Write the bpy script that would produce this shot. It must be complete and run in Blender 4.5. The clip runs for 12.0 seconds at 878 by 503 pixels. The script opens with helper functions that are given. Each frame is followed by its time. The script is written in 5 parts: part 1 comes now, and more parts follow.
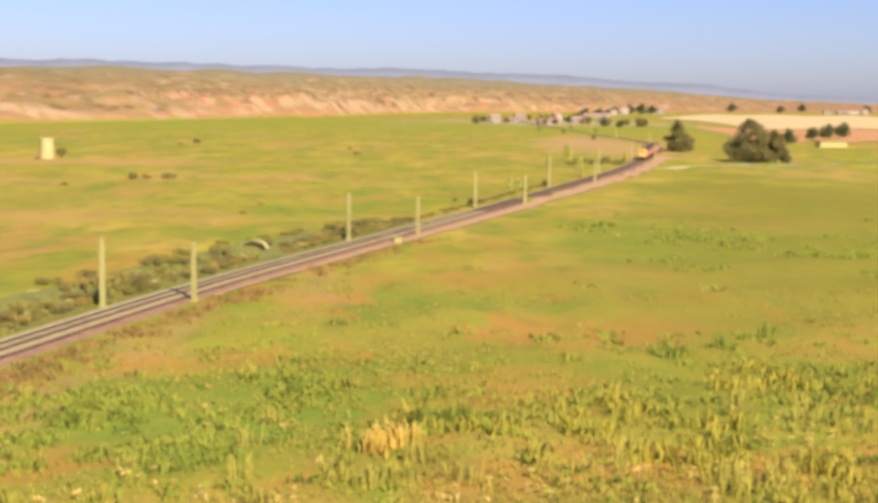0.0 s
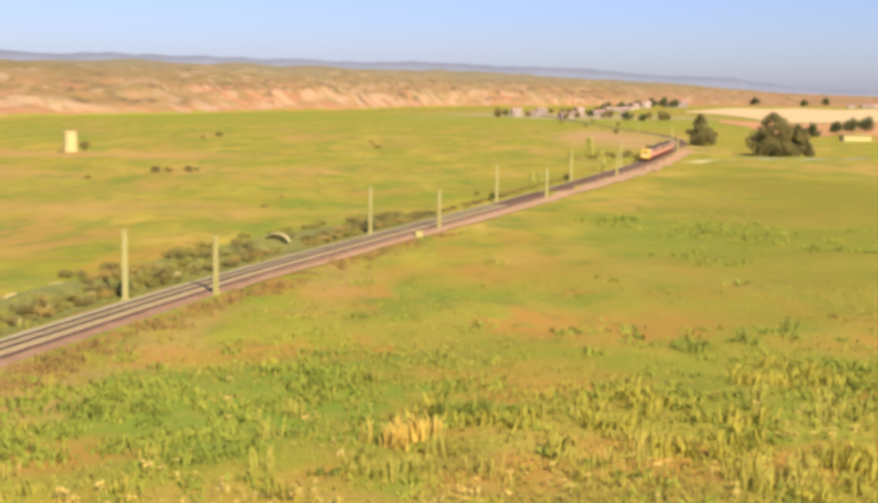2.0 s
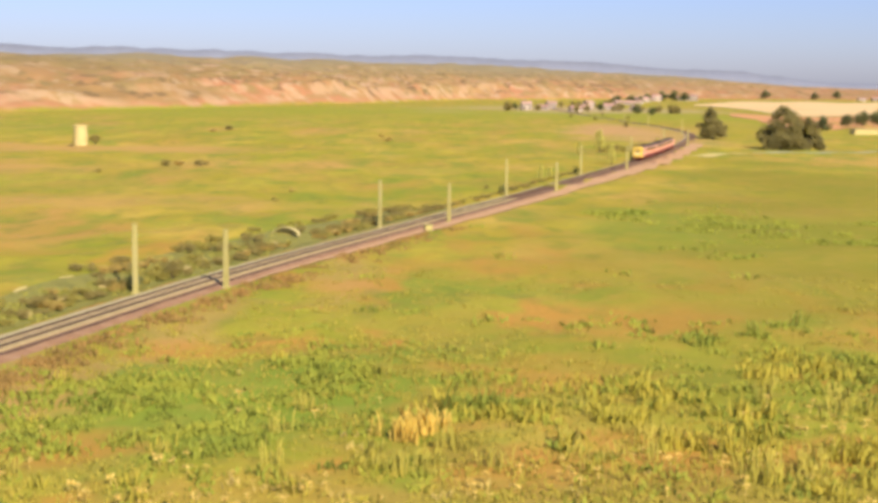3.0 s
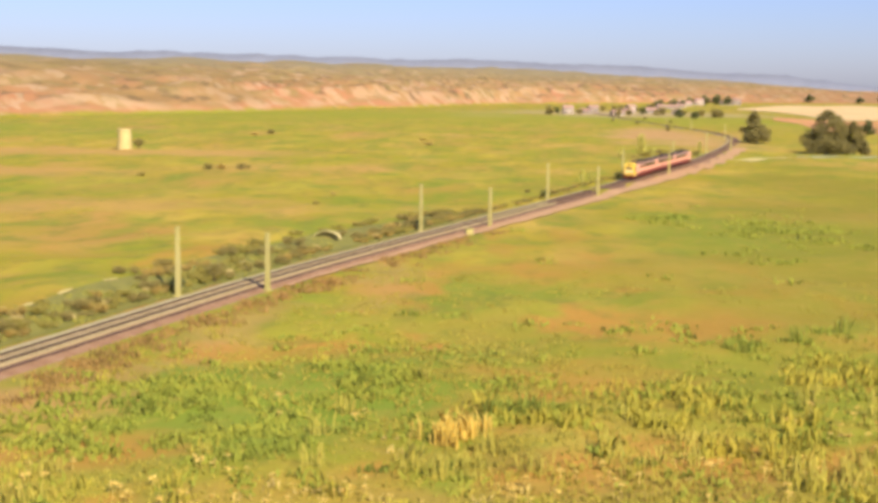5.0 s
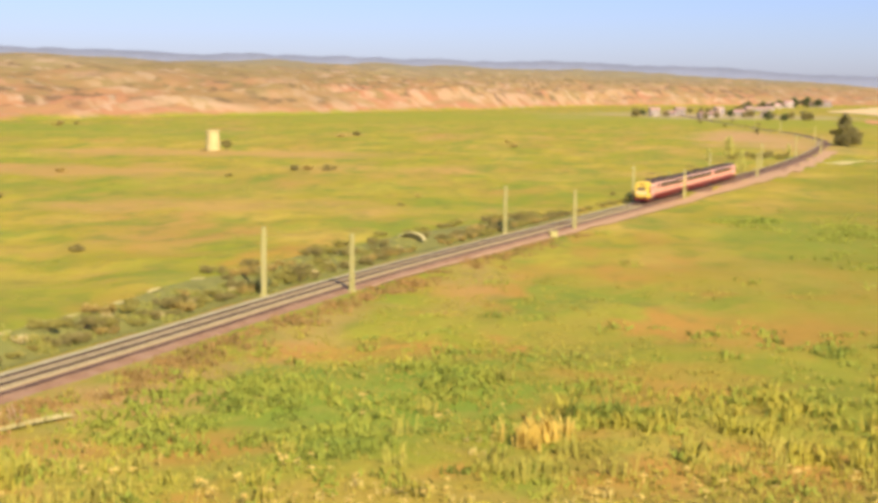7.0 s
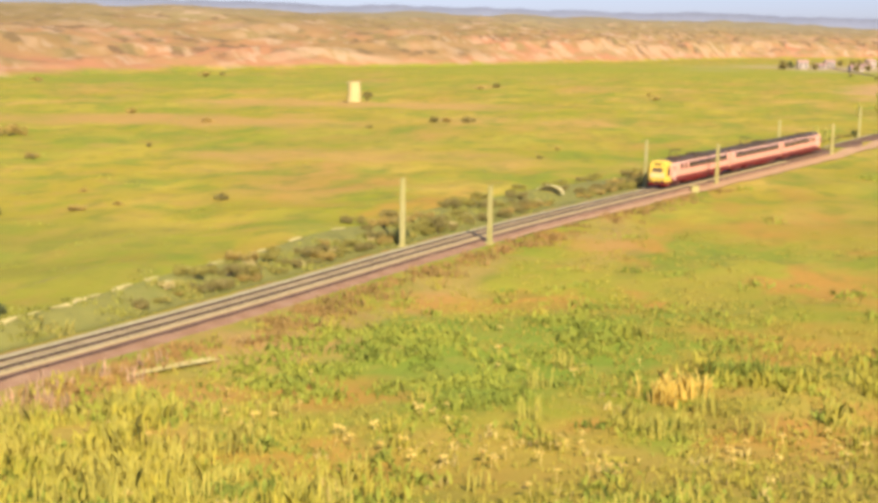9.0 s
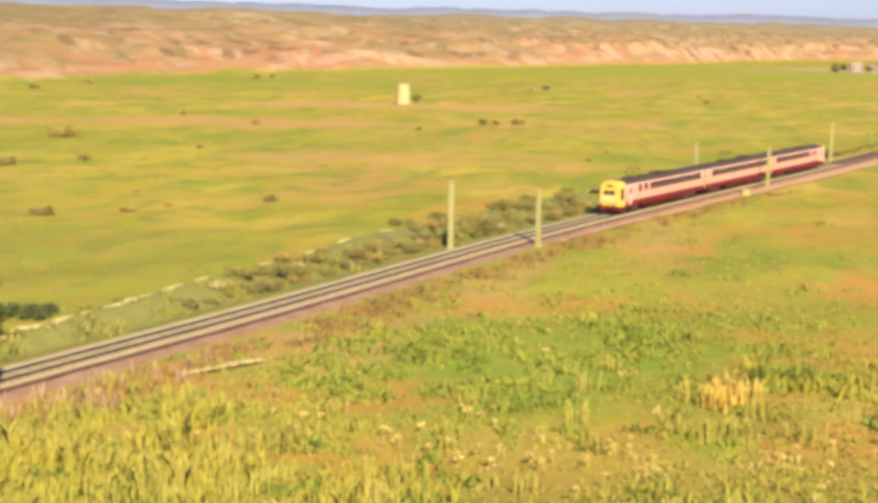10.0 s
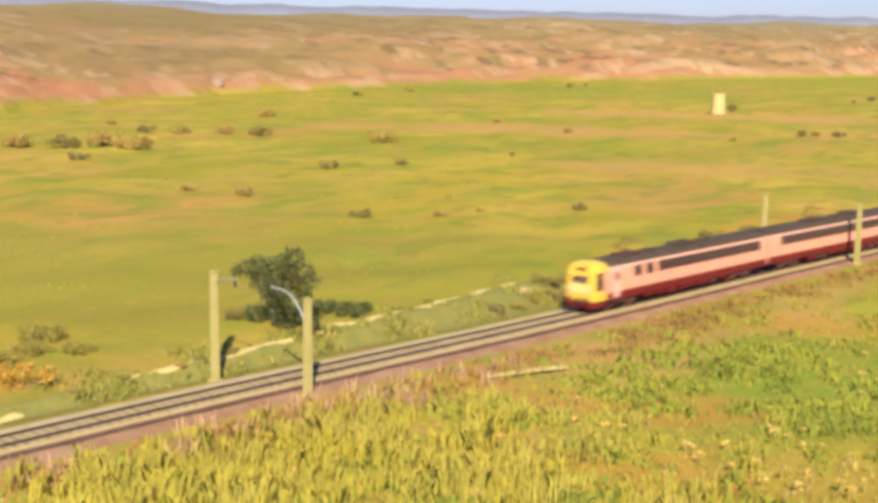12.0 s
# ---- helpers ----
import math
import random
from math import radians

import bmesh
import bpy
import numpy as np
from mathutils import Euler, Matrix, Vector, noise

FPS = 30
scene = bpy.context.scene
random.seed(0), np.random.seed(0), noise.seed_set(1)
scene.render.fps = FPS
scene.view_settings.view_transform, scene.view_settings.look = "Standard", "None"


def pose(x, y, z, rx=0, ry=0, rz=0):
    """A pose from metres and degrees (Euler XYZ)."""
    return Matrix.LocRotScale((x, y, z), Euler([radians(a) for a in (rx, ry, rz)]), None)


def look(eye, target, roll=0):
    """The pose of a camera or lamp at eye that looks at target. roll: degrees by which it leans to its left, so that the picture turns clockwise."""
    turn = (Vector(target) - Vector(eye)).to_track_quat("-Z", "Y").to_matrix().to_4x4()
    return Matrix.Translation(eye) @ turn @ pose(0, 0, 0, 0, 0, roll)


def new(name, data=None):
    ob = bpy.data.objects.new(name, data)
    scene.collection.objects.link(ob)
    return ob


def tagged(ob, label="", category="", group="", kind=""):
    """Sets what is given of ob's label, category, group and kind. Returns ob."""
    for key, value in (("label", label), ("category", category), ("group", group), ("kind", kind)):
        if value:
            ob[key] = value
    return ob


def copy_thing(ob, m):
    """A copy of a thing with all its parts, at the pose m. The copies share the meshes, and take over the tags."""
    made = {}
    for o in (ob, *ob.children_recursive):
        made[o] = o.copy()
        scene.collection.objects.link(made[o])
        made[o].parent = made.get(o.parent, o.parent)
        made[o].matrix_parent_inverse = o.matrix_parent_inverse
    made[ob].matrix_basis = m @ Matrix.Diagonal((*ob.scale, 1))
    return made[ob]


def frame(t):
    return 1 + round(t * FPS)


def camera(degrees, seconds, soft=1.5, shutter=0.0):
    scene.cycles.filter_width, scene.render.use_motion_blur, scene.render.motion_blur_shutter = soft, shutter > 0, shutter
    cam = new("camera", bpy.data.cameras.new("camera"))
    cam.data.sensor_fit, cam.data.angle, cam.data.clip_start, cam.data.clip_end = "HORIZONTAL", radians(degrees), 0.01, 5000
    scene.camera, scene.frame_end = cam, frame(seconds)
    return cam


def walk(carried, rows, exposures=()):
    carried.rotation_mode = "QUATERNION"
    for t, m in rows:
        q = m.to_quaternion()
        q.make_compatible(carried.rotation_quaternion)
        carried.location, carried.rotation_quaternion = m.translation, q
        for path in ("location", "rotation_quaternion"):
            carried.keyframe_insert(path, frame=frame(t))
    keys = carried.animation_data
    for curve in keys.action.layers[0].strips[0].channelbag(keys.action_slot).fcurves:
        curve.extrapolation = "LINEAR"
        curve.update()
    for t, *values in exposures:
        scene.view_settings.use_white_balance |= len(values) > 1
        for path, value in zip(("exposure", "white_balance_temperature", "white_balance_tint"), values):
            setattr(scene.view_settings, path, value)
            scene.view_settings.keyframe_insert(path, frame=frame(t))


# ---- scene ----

# ---------------------------------------------------------------- camera
EYE = 20.0
cam = camera(37.0, 12.0, soft=4.1, shutter=0.8)
ROWS = [  # seconds, yaw to the left, pitch, lean
    (0.0, 0.00, -6.59, 0.74),
    (0.5, 0.61, -6.50, 0.74),
    (1.0, 0.67, -6.56, 0.75),
    (1.5, 0.60, -6.58, 0.76),
    (2.0, 0.94, -6.88, 0.76),
    (2.5, 1.27, -7.10, 0.72),
    (4.3, 1.47, -7.20, 0.69),
    (4.5, 2.04, -7.06, 0.69),
    (5.0, 3.16, -7.01, 0.70),
    (5.5, 3.48, -7.15, 0.70),
    (6.0, 4.29, -7.14, 0.72),
    (6.5, 5.42, -7.08, 0.71),
    (6.8, 6.31, -7.02, 0.71),
    (7.0, 6.85, -6.97, 0.70),
    (7.2, 7.59, -6.91, 0.71),
    (8.8, 12.54, -9.10, 0.74),
    (9.0, 12.89, -9.11, 0.76),
    (9.5, 13.42, -9.10, 0.76),
    (10.0, 15.02, -9.04, 0.74),
    (10.2, 15.60, -9.16, 0.75),
    (10.5, 16.92, -9.41, 0.78),
    (10.7, 18.51, -9.57, 0.76),
    (10.8, 19.30, -9.70, 0.75),
    (11.0, 20.79, -9.71, 0.75),
    (11.2, 23.06, -9.28, 0.73),
    (11.5, 26.51, -8.94, 0.72),
    (11.7, 28.05, -8.79, 0.70),
    (12.0, 28.54, -8.82, 0.67),
]
walk(cam, [(t, pose(0, 0, EYE, 90 + pitch, 0, yaw) @ pose(0, 0, 0, 0, 0, lean)) for t, yaw, pitch, lean in ROWS],
     exposures=[(0.0, 0.91), (7.0, 0.95), (9.0, 1.05), (10.5, 1.03), (12.0, 0.94)])

# ---------------------------------------------------------------- light
SUN_UP, SUN_SIDE = 37.0, 30.0      # degrees above the horizon; degrees to the right of straight behind the first view
world = bpy.data.worlds.new("sky")
scene.world = world
world.use_nodes = True
wn = world.node_tree
sky = wn.nodes.new("ShaderNodeTexSky")
sky.sky_type, sky.sun_disc = "NISHITA", False
sky.sun_elevation, sky.sun_rotation = radians(SUN_UP), radians(180 - SUN_SIDE)
sky.air_density, sky.dust_density, sky.ozone_density = 1.2, 0.6, 4.0
veil = wn.nodes.new("ShaderNodeMix")
veil.data_type, veil.blend_type = "RGBA", "MULTIPLY"
veil.inputs["Factor"].default_value, veil.inputs["B"].default_value = 1.0, (0.87, 0.92, 1.46, 1)
wn.links.new(sky.outputs["Color"], veil.inputs["A"])
wn.links.new(veil.outputs["Result"], wn.nodes["Background"].inputs["Color"])
wn.nodes["Background"].inputs["Strength"].default_value = 0.058
sun = new("sun", bpy.data.lights.new("sun", "SUN"))
sun.data.energy, sun.data.angle, sun.data.color = 4.1, radians(0.6), (1.0, 0.88, 0.72)
sun.matrix_world = look((math.sin(radians(SUN_SIDE)) * 50, -math.cos(radians(SUN_SIDE)) * 50, 50 * math.tan(radians(SUN_UP))), (0, 0, 0))


# ---------------------------------------------------------------- materials
def tone(name, colors, scale=1.0, rough=0.9, bump=0.3, fine=9.0, metallic=0.0, random_tint=0.0, island=0.0, spec=0.12, thin=0.0, local=False, tips=0.0):
    """A surface of two to four colours mixed by broad and fine noise, in metres."""
    m = bpy.data.materials.new(name)
    m.use_nodes = True
    n, l = m.node_tree.nodes, m.node_tree.links
    b = n["Principled BSDF"]
    b.inputs["Roughness"].default_value, b.inputs["Metallic"].default_value = rough, metallic
    b.inputs["Specular IOR Level"].default_value = spec
    geo = n.new("ShaderNodeNewGeometry")
    where = n.new("ShaderNodeTexCoord").outputs["Object"] if local else geo.outputs["Position"]
    broad = n.new("ShaderNodeTexNoise")
    broad.inputs["Scale"].default_value, broad.inputs["Detail"].default_value = scale, 5
    l.new(where, broad.inputs["Vector"])
    grain = n.new("ShaderNodeTexNoise")
    grain.inputs["Scale"].default_value, grain.inputs["Detail"].default_value = scale * fine, 3
    l.new(where, grain.inputs["Vector"])
    mix = n.new("ShaderNodeMath")
    mix.operation = "MULTIPLY_ADD"
    mix.inputs[1].default_value = 0.35
    l.new(grain.outputs["Fac"], mix.inputs[0])
    part_b = n.new("ShaderNodeMath")
    part_b.operation = "MULTIPLY"
    part_b.inputs[1].default_value = 0.65
    l.new(broad.outputs["Fac"], part_b.inputs[0])
    l.new(part_b.outputs[0], mix.inputs[2])
    ramp = n.new("ShaderNodeValToRGB")
    e = ramp.color_ramp.elements
    while len(e) < len(colors):
        e.new(0.5)
    for i, c in enumerate(colors):
        e[i].position = 0.33 + 0.34 * i / max(1, len(colors) - 1)
        e[i].color = (*c, 1)
    l.new(mix.outputs[0], ramp.inputs["Fac"])
    out = ramp.outputs["Color"]
    if random_tint or island:
        info = n.new("ShaderNodeObjectInfo")
        source = geo.outputs["Random Per Island"] if island else info.outputs["Random"]
        amount = island or random_tint
        hsv = n.new("ShaderNodeHueSaturation")
        span = n.new("ShaderNodeMapRange")
        span.inputs["To Min"].default_value, span.inputs["To Max"].default_value = 1 - amount, 1 + amount
        l.new(source, span.inputs["Value"])
        l.new(span.outputs["Result"], hsv.inputs["Value"])
        l.new(out, hsv.inputs["Color"])
        out = hsv.outputs["Color"]
    l.new(out, b.inputs["Base Color"])
    if bump:
        bp = n.new("ShaderNodeBump")
        bp.inputs["Strength"].default_value = bump
        bp.inputs["Distance"].default_value = 0.3 / (scale * fine)
        l.new(grain.outputs["Fac"], bp.inputs["Height"])
        l.new(bp.outputs["Normal"], b.inputs["Normal"])
    if tips:
        # fine tips that point every way at once shade more like a lawn than like single blades
        lessen = n.new("ShaderNodeVectorMath")
        lessen.operation = "SCALE"
        lessen.inputs["Scale"].default_value = 1 - tips
        l.new(geo.outputs["Normal"], lessen.inputs[0])
        upward = n.new("ShaderNodeVectorMath")
        upward.operation = "ADD"
        upward.inputs[1].default_value = (0, 0, tips)
        l.new(lessen.outputs["Vector"], upward.inputs[0])
        unit = n.new("ShaderNodeVectorMath")
        unit.operation = "NORMALIZE"
        l.new(upward.outputs["Vector"], unit.inputs[0])
        l.new(unit.outputs["Vector"], b.inputs["Normal"])
    if thin:
        tr = n.new("ShaderNodeBsdfTranslucent")
        l.new(b.inputs["Base Color"].links[0].from_socket, tr.inputs["Color"])
        both = n.new("ShaderNodeMixShader")
        both.inputs[0].default_value = thin
        l.new(b.outputs[0], both.inputs[1])
        l.new(tr.outputs[0], both.inputs[2])
        l.new(both.outputs[0], n["Material Output"].inputs["Surface"])
    return m


def noise_ramp(n, l, geo, scale, lo, hi, detail=4, stretch=(1, 1, 1), offset=0.0):
    """A mask 0 to 1 from noise in metres."""
    mapping = n.new("ShaderNodeMapping")
    mapping.inputs["Scale"].default_value = stretch
    mapping.inputs["Location"].default_value = (offset, offset * 0.7, 0)
    l.new(geo.outputs["Position"], mapping.inputs["Vector"])
    t = n.new("ShaderNodeTexNoise")
    t.inputs["Scale"].default_value, t.inputs["Detail"].default_value = scale, detail
    l.new(mapping.outputs["Vector"], t.inputs["Vector"])
    r = n.new("ShaderNodeMapRange")
    r.inputs["From Min"].default_value, r.inputs["From Max"].default_value = lo, hi
    l.new(t.outputs["Fac"], r.inputs["Value"])
    return r.outputs["Result"]


def layered(name, base, layers, bump_scale=3.0):
    """Ground: a base colour with layers (mask maker, colour, amount) laid over it."""
    m = bpy.data.materials.new(name)
    m.use_nodes = True
    n, l = m.node_tree.nodes, m.node_tree.links
    b = n["Principled BSDF"]
    b.inputs["Roughness"].default_value = 0.95
    b.inputs["Specular IOR Level"].default_value = 0.03
    geo = n.new("ShaderNodeNewGeometry")
    out = None
    for make, colour, amount in layers:
        mask = make(n, l, geo)
        mul = n.new("ShaderNodeMath")
        mul.operation = "MULTIPLY"
        mul.inputs[1].default_value = amount
        l.new(mask, mul.inputs[0])
        mx = n.new("ShaderNodeMix")
        mx.data_type = "RGBA"
        l.new(mul.outputs[0], mx.inputs["Factor"])
        if out is None:
            mx.inputs["A"].default_value = (*base, 1)
        else:
            l.new(out, mx.inputs["A"])
        mx.inputs["B"].default_value = (*colour, 1)
        out = mx.outputs["Result"]
    l.new(out, b.inputs["Base Color"])
    t = n.new("ShaderNodeTexNoise")
    t.inputs["Scale"].default_value, t.inputs["Detail"].default_value = bump_scale, 4
    l.new(geo.outputs["Position"], t.inputs["Vector"])
    bp = n.new("ShaderNodeBump")
    bp.inputs["Strength"].default_value, bp.inputs["Distance"].default_value = 0.5, 0.25
    l.new(t.outputs["Fac"], bp.inputs["Height"])
    l.new(bp.outputs["Normal"], b.inputs["Normal"])
    return m


def height_mask(lo, hi, wobble, scale):
    """A mask that rises with the land's height, broken up by noise."""
    def make(n, l, geo):
        sep = n.new("ShaderNodeSeparateXYZ")
        l.new(geo.outputs["Position"], sep.inputs["Vector"])
        t = n.new("ShaderNodeTexNoise")
        t.inputs["Scale"].default_value, t.inputs["Detail"].default_value = scale, 5
        l.new(geo.outputs["Position"], t.inputs["Vector"])
        add = n.new("ShaderNodeMath")
        add.operation = "MULTIPLY_ADD"
        add.inputs[1].default_value = wobble
        l.new(t.outputs["Fac"], add.inputs[0])
        l.new(sep.outputs["Z"], add.inputs[2])
        r = n.new("ShaderNodeMapRange")
        r.inputs["From Min"].default_value, r.inputs["From Max"].default_value = lo + wobble * 0.5, hi + wobble * 0.5
        l.new(add.outputs[0], r.inputs["Value"])
        away = n.new("ShaderNodeVectorMath")
        away.operation = "LENGTH"
        l.new(geo.outputs["Position"], away.inputs[0])
        far = n.new("ShaderNodeMapRange")
        far.inputs["From Min"].default_value, far.inputs["From Max"].default_value = 250, 420
        l.new(away.outputs["Value"], far.inputs["Value"])
        both = n.new("ShaderNodeMath")
        both.operation = "MULTIPLY"
        l.new(r.outputs["Result"], both.inputs[0])
        l.new(far.outputs["Result"], both.inputs[1])
        return both.outputs[0]
    return make


def patch(scale, lo, hi, stretch=(1, 1, 1), offset=0.0, detail=4):
    return lambda n, l, geo: noise_ramp(n, l, geo, scale, lo, hi, detail, stretch, offset)


def steep(gentle, sheer):
    """Bare rock, where the slope is too steep for growth."""
    def make(n, l, geo):
        sep = n.new("ShaderNodeSeparateXYZ")
        l.new(geo.outputs["Normal"], sep.inputs["Vector"])
        r = n.new("ShaderNodeMapRange")
        r.inputs["From Min"].default_value, r.inputs["From Max"].default_value = gentle, sheer
        l.new(sep.outputs["Z"], r.inputs["Value"])
        return r.outputs["Result"]
    return make


def spot(x, y, rx, ry, scale=0.09):
    """A blotch of other growth about a place, with a ragged edge."""
    def make(n, l, geo):
        m = n.new("ShaderNodeMapping")
        m.vector_type = "POINT"
        m.inputs["Location"].default_value = (-x / rx, -y / ry, 0)
        m.inputs["Scale"].default_value = (1 / rx, 1 / ry, 0)
        l.new(geo.outputs["Position"], m.inputs["Vector"])
        d = n.new("ShaderNodeVectorMath")
        d.operation = "LENGTH"
        l.new(m.outputs["Vector"], d.inputs[0])
        t = n.new("ShaderNodeTexNoise")
        t.inputs["Scale"].default_value, t.inputs["Detail"].default_value = scale, 5
        l.new(geo.outputs["Position"], t.inputs["Vector"])
        w = n.new("ShaderNodeMath")
        w.operation = "MULTIPLY_ADD"
        w.inputs[1].default_value = 2.6
        l.new(t.outputs["Fac"], w.inputs[0])
        l.new(d.outputs["Value"], w.inputs[2])
        r = n.new("ShaderNodeMapRange")
        r.inputs["From Min"].default_value, r.inputs["From Max"].default_value = 2.5, 1.7
        l.new(w.outputs[0], r.inputs["Value"])
        return r.outputs["Result"]
    return make


def times(a, b):
    def make(n, l, geo):
        m = n.new("ShaderNodeMath")
        m.operation = "MULTIPLY"
        l.new(a(n, l, geo), m.inputs[0])
        l.new(b(n, l, geo), m.inputs[1])
        return m.outputs[0]
    return make


GREEN, RUST, OCHRE = (0.19, 0.25, 0.030), (0.43, 0.225, 0.045), (0.495, 0.37, 0.052)
M_GROUND = layered("meadow", (0.375, 0.287, 0.032), [
    (patch(0.013, 0.42, 0.58, (0.8, 0.7, 1), 31), (0.285, 0.280, 0.024), 0.8),
    (patch(0.026, 0.53, 0.63, (0.9, 0.5, 1), 7), (0.43, 0.235, 0.06), 0.8),
    (patch(0.045, 0.50, 0.64, (1, 0.5, 1), 55), OCHRE, 0.75),
    (patch(0.05, 0.52, 0.66, (1, 0.45, 1), 140), (0.50, 0.335, 0.07), 0.65),
    (patch(0.030, 0.50, 0.64, (1, 0.4, 1), 210), (0.235, 0.270, 0.028), 0.55),
    (patch(0.028, 0.53, 0.66, (1, 0.4, 1), 300), (0.50, 0.275, 0.085), 0.6),
    (patch(0.06, 0.52, 0.62, (1, 0.45, 1), 3), (0.23, 0.23, 0.026), 0.5),
    (patch(0.16, 0.53, 0.63, offset=63), (0.40, 0.26, 0.055), 0.6),
    (patch(0.30, 0.55, 0.66, offset=83), (0.25, 0.235, 0.03), 0.45),
    (spot(0, 112, 48, 50, 0.05), (0.255, 0.262, 0.030), 0.5),
    (patch(0.085, 0.52, 0.62, (1, 0.55, 1), 410), (0.185, 0.240, 0.028), 0.65),
    (times(patch(0.11, 0.51, 0.60, (1, 0.6, 1), 505), spot(10, 105, 75, 75, 0.03)), (0.46, 0.215, 0.048), 0.75),
    (patch(0.24, 0.55, 0.64, (1, 0.6, 1), 620), (0.165, 0.185, 0.030), 0.5),
    (spot(-20, 82, 22, 13), GREEN, 0.85), (spot(-9, 93, 14, 9), GREEN, 0.8), (spot(42, 195, 28, 30, 0.04), GREEN, 0.85), (spot(14, 95, 16, 12), (0.22, 0.22, 0.026), 0.7),
    (spot(-8, 60, 11, 8, 0.2), (0.42, 0.28, 0.05), 0.7), (spot(10, 61, 14, 8, 0.2), (0.36, 0.265, 0.05), 0.7), (spot(-24, 72, 6, 5, 0.2), RUST, 0.8), (spot(6, 150, 16, 11, 0.2), RUST, 0.5), (spot(5, 93, 9, 5, 0.25), RUST, 0.6), (spot(20, 120, 12, 8, 0.28), RUST, 0.6), (spot(31, 108, 8, 5, 0.3), RUST, 0.6), (spot(12, 108, 7, 5, 0.25), RUST, 0.65), (spot(-31, 84, 7, 14, 0.2), (0.44, 0.25, 0.085), 0.85), (spot(-24, 112, 4, 18, 0.15), (0.44, 0.26, 0.085), 0.55), (spot(-13, 142, 4, 20, 0.12), (0.44, 0.26, 0.085), 0.5), (spot(48, 150, 40, 55, 0.03), (0.24, 0.215, 0.025), 0.7), (spot(95, 240, 70, 110, 0.02), (0.23, 0.205, 0.025), 0.8), (spot(-88, 86, 52, 50, 0.06), (0.262, 0.235, 0.034), 0.75), (spot(-40, 60, 4, 10, 0.2), (0.40, 0.25, 0.085), 0.7),
    (spot(-143, 305, 55, 26, 0.03), (0.45, 0.265, 0.075), 0.85), (spot(-127, 405, 70, 28, 0.03), (0.46, 0.27, 0.08), 0.85), (spot(-65, 225, 40, 14, 0.05), (0.45, 0.27, 0.075), 0.7), (spot(-100, 1050, 500, 240, 0.004), (0.27, 0.28, 0.03), 0.8), (spot(-300, 610, 160, 110, 0.01), GREEN, 0.55), (spot(72, 620, 30, 130, 0.02), (0.50, 0.285, 0.125), 0.8), (spot(100, 1280, 130, 190, 0.008), (0.44, 0.32, 0.18), 0.75),
    (patch(0.45, 0.50, 0.72, offset=12), (0.36, 0.25, 0.05), 0.45),
    (patch(1.6, 0.54, 0.72, offset=5), (0.19, 0.155, 0.024), 0.35),
    (height_mask(0.4, 3.4, 7.0, 0.02), (0.425, 0.192, 0.095), 0.92),
    (times(height_mask(2.0, 8.0, 4.0, 0.02), patch(0.012, 0.46, 0.56, (1, 0.5, 1), 40)), (0.36, 0.235, 0.085), 0.7),
    (height_mask(20.0, 40.0, 26.0, 0.010), (0.30, 0.215, 0.085), 0.92),
    (times(height_mask(3.0, 10.0, 4.0, 0.02), patch(0.030, 0.50, 0.60, (1, 0.4, 0.8), 71)), (0.30, 0.185, 0.070), 0.75),
    (times(height_mask(3.0, 10.0, 4.0, 0.02), patch(0.060, 0.54, 0.61, (1, 0.5, 0.8), 12)), (0.17, 0.110, 0.055), 0.85),
    (times(height_mask(2.0, 8.0, 4.0, 0.02), patch(0.020, 0.56, 0.66, (1, 0.5, 0.8), 18)), (0.50, 0.30, 0.16), 0.6),
    (times(height_mask(1.5, 6.0, 4.0, 0.02), patch(0.042, 0.50, 0.58, (1, 0.6, 0.8), 230)), (0.275, 0.215, 0.075), 0.5),
    (times(height_mask(1.5, 6.0, 4.0, 0.02), patch(0.055, 0.57, 0.64, (1, 0.6, 0.8), 330)), (0.50, 0.34, 0.19), 0.7),
    (times(steep(0.960, 0.88), patch(0.045, 0.49, 0.58, (0.7, 0.7, 1), 150)), (0.47, 0.30, 0.155), 0.75),
    (times(height_mask(4.0, 12.0, 8.0, 0.02), spot(-1150, 850, 900, 800, 0.003)), (0.225, 0.165, 0.062), 0.9),
    (times(height_mask(40.0, 62.0, 20.0, 0.006), patch(0.006, 0.25, 0.5)), (0.26, 0.215, 0.115), 0.9),
], 2.0)
# the distance haze over the ridge is painted into this blue-grey
M_HAZE_RIDGE = tone("haze_toned_ridge", [(0.185, 0.20, 0.235), (0.22, 0.235, 0.27)], 0.004, bump=0)
M_BALLAST = tone("ballast", [(0.232, 0.126, 0.060), (0.310, 0.176, 0.091), (0.361, 0.227, 0.122)], 0.5, fine=14, bump=0.8)
M_BED = tone("track_bed", [(0.387, 0.297, 0.120), (0.473, 0.365, 0.168)], 0.7, fine=12, bump=0.8)
# brown that holds the shade of rails and track sides seen at a grazing angle
M_SHADED_BALLAST = tone("shaded_ballast", [(0.17, 0.098, 0.050), (0.25, 0.148, 0.078)], 0.12, fine=40, bump=0.6)
M_RAIL = tone("rail_steel", [(0.045, 0.03, 0.025), (0.09, 0.055, 0.04)], 2, rough=0.7, metallic=0.15, bump=0.1)
M_SLEEPER = tone("sleeper", [(0.264, 0.194, 0.106), (0.352, 0.264, 0.154)], 1.5, random_tint=0.2)
M_CONCRETE = tone("mast_concrete", [(0.36, 0.31, 0.095), (0.44, 0.38, 0.13), (0.41, 0.35, 0.14)], 0.8, fine=8, bump=0.3, random_tint=0.06)
M_GALV = tone("galvanised_steel", [(0.36, 0.36, 0.29), (0.46, 0.45, 0.37)], 3, rough=0.45, metallic=0.4, bump=0.05)
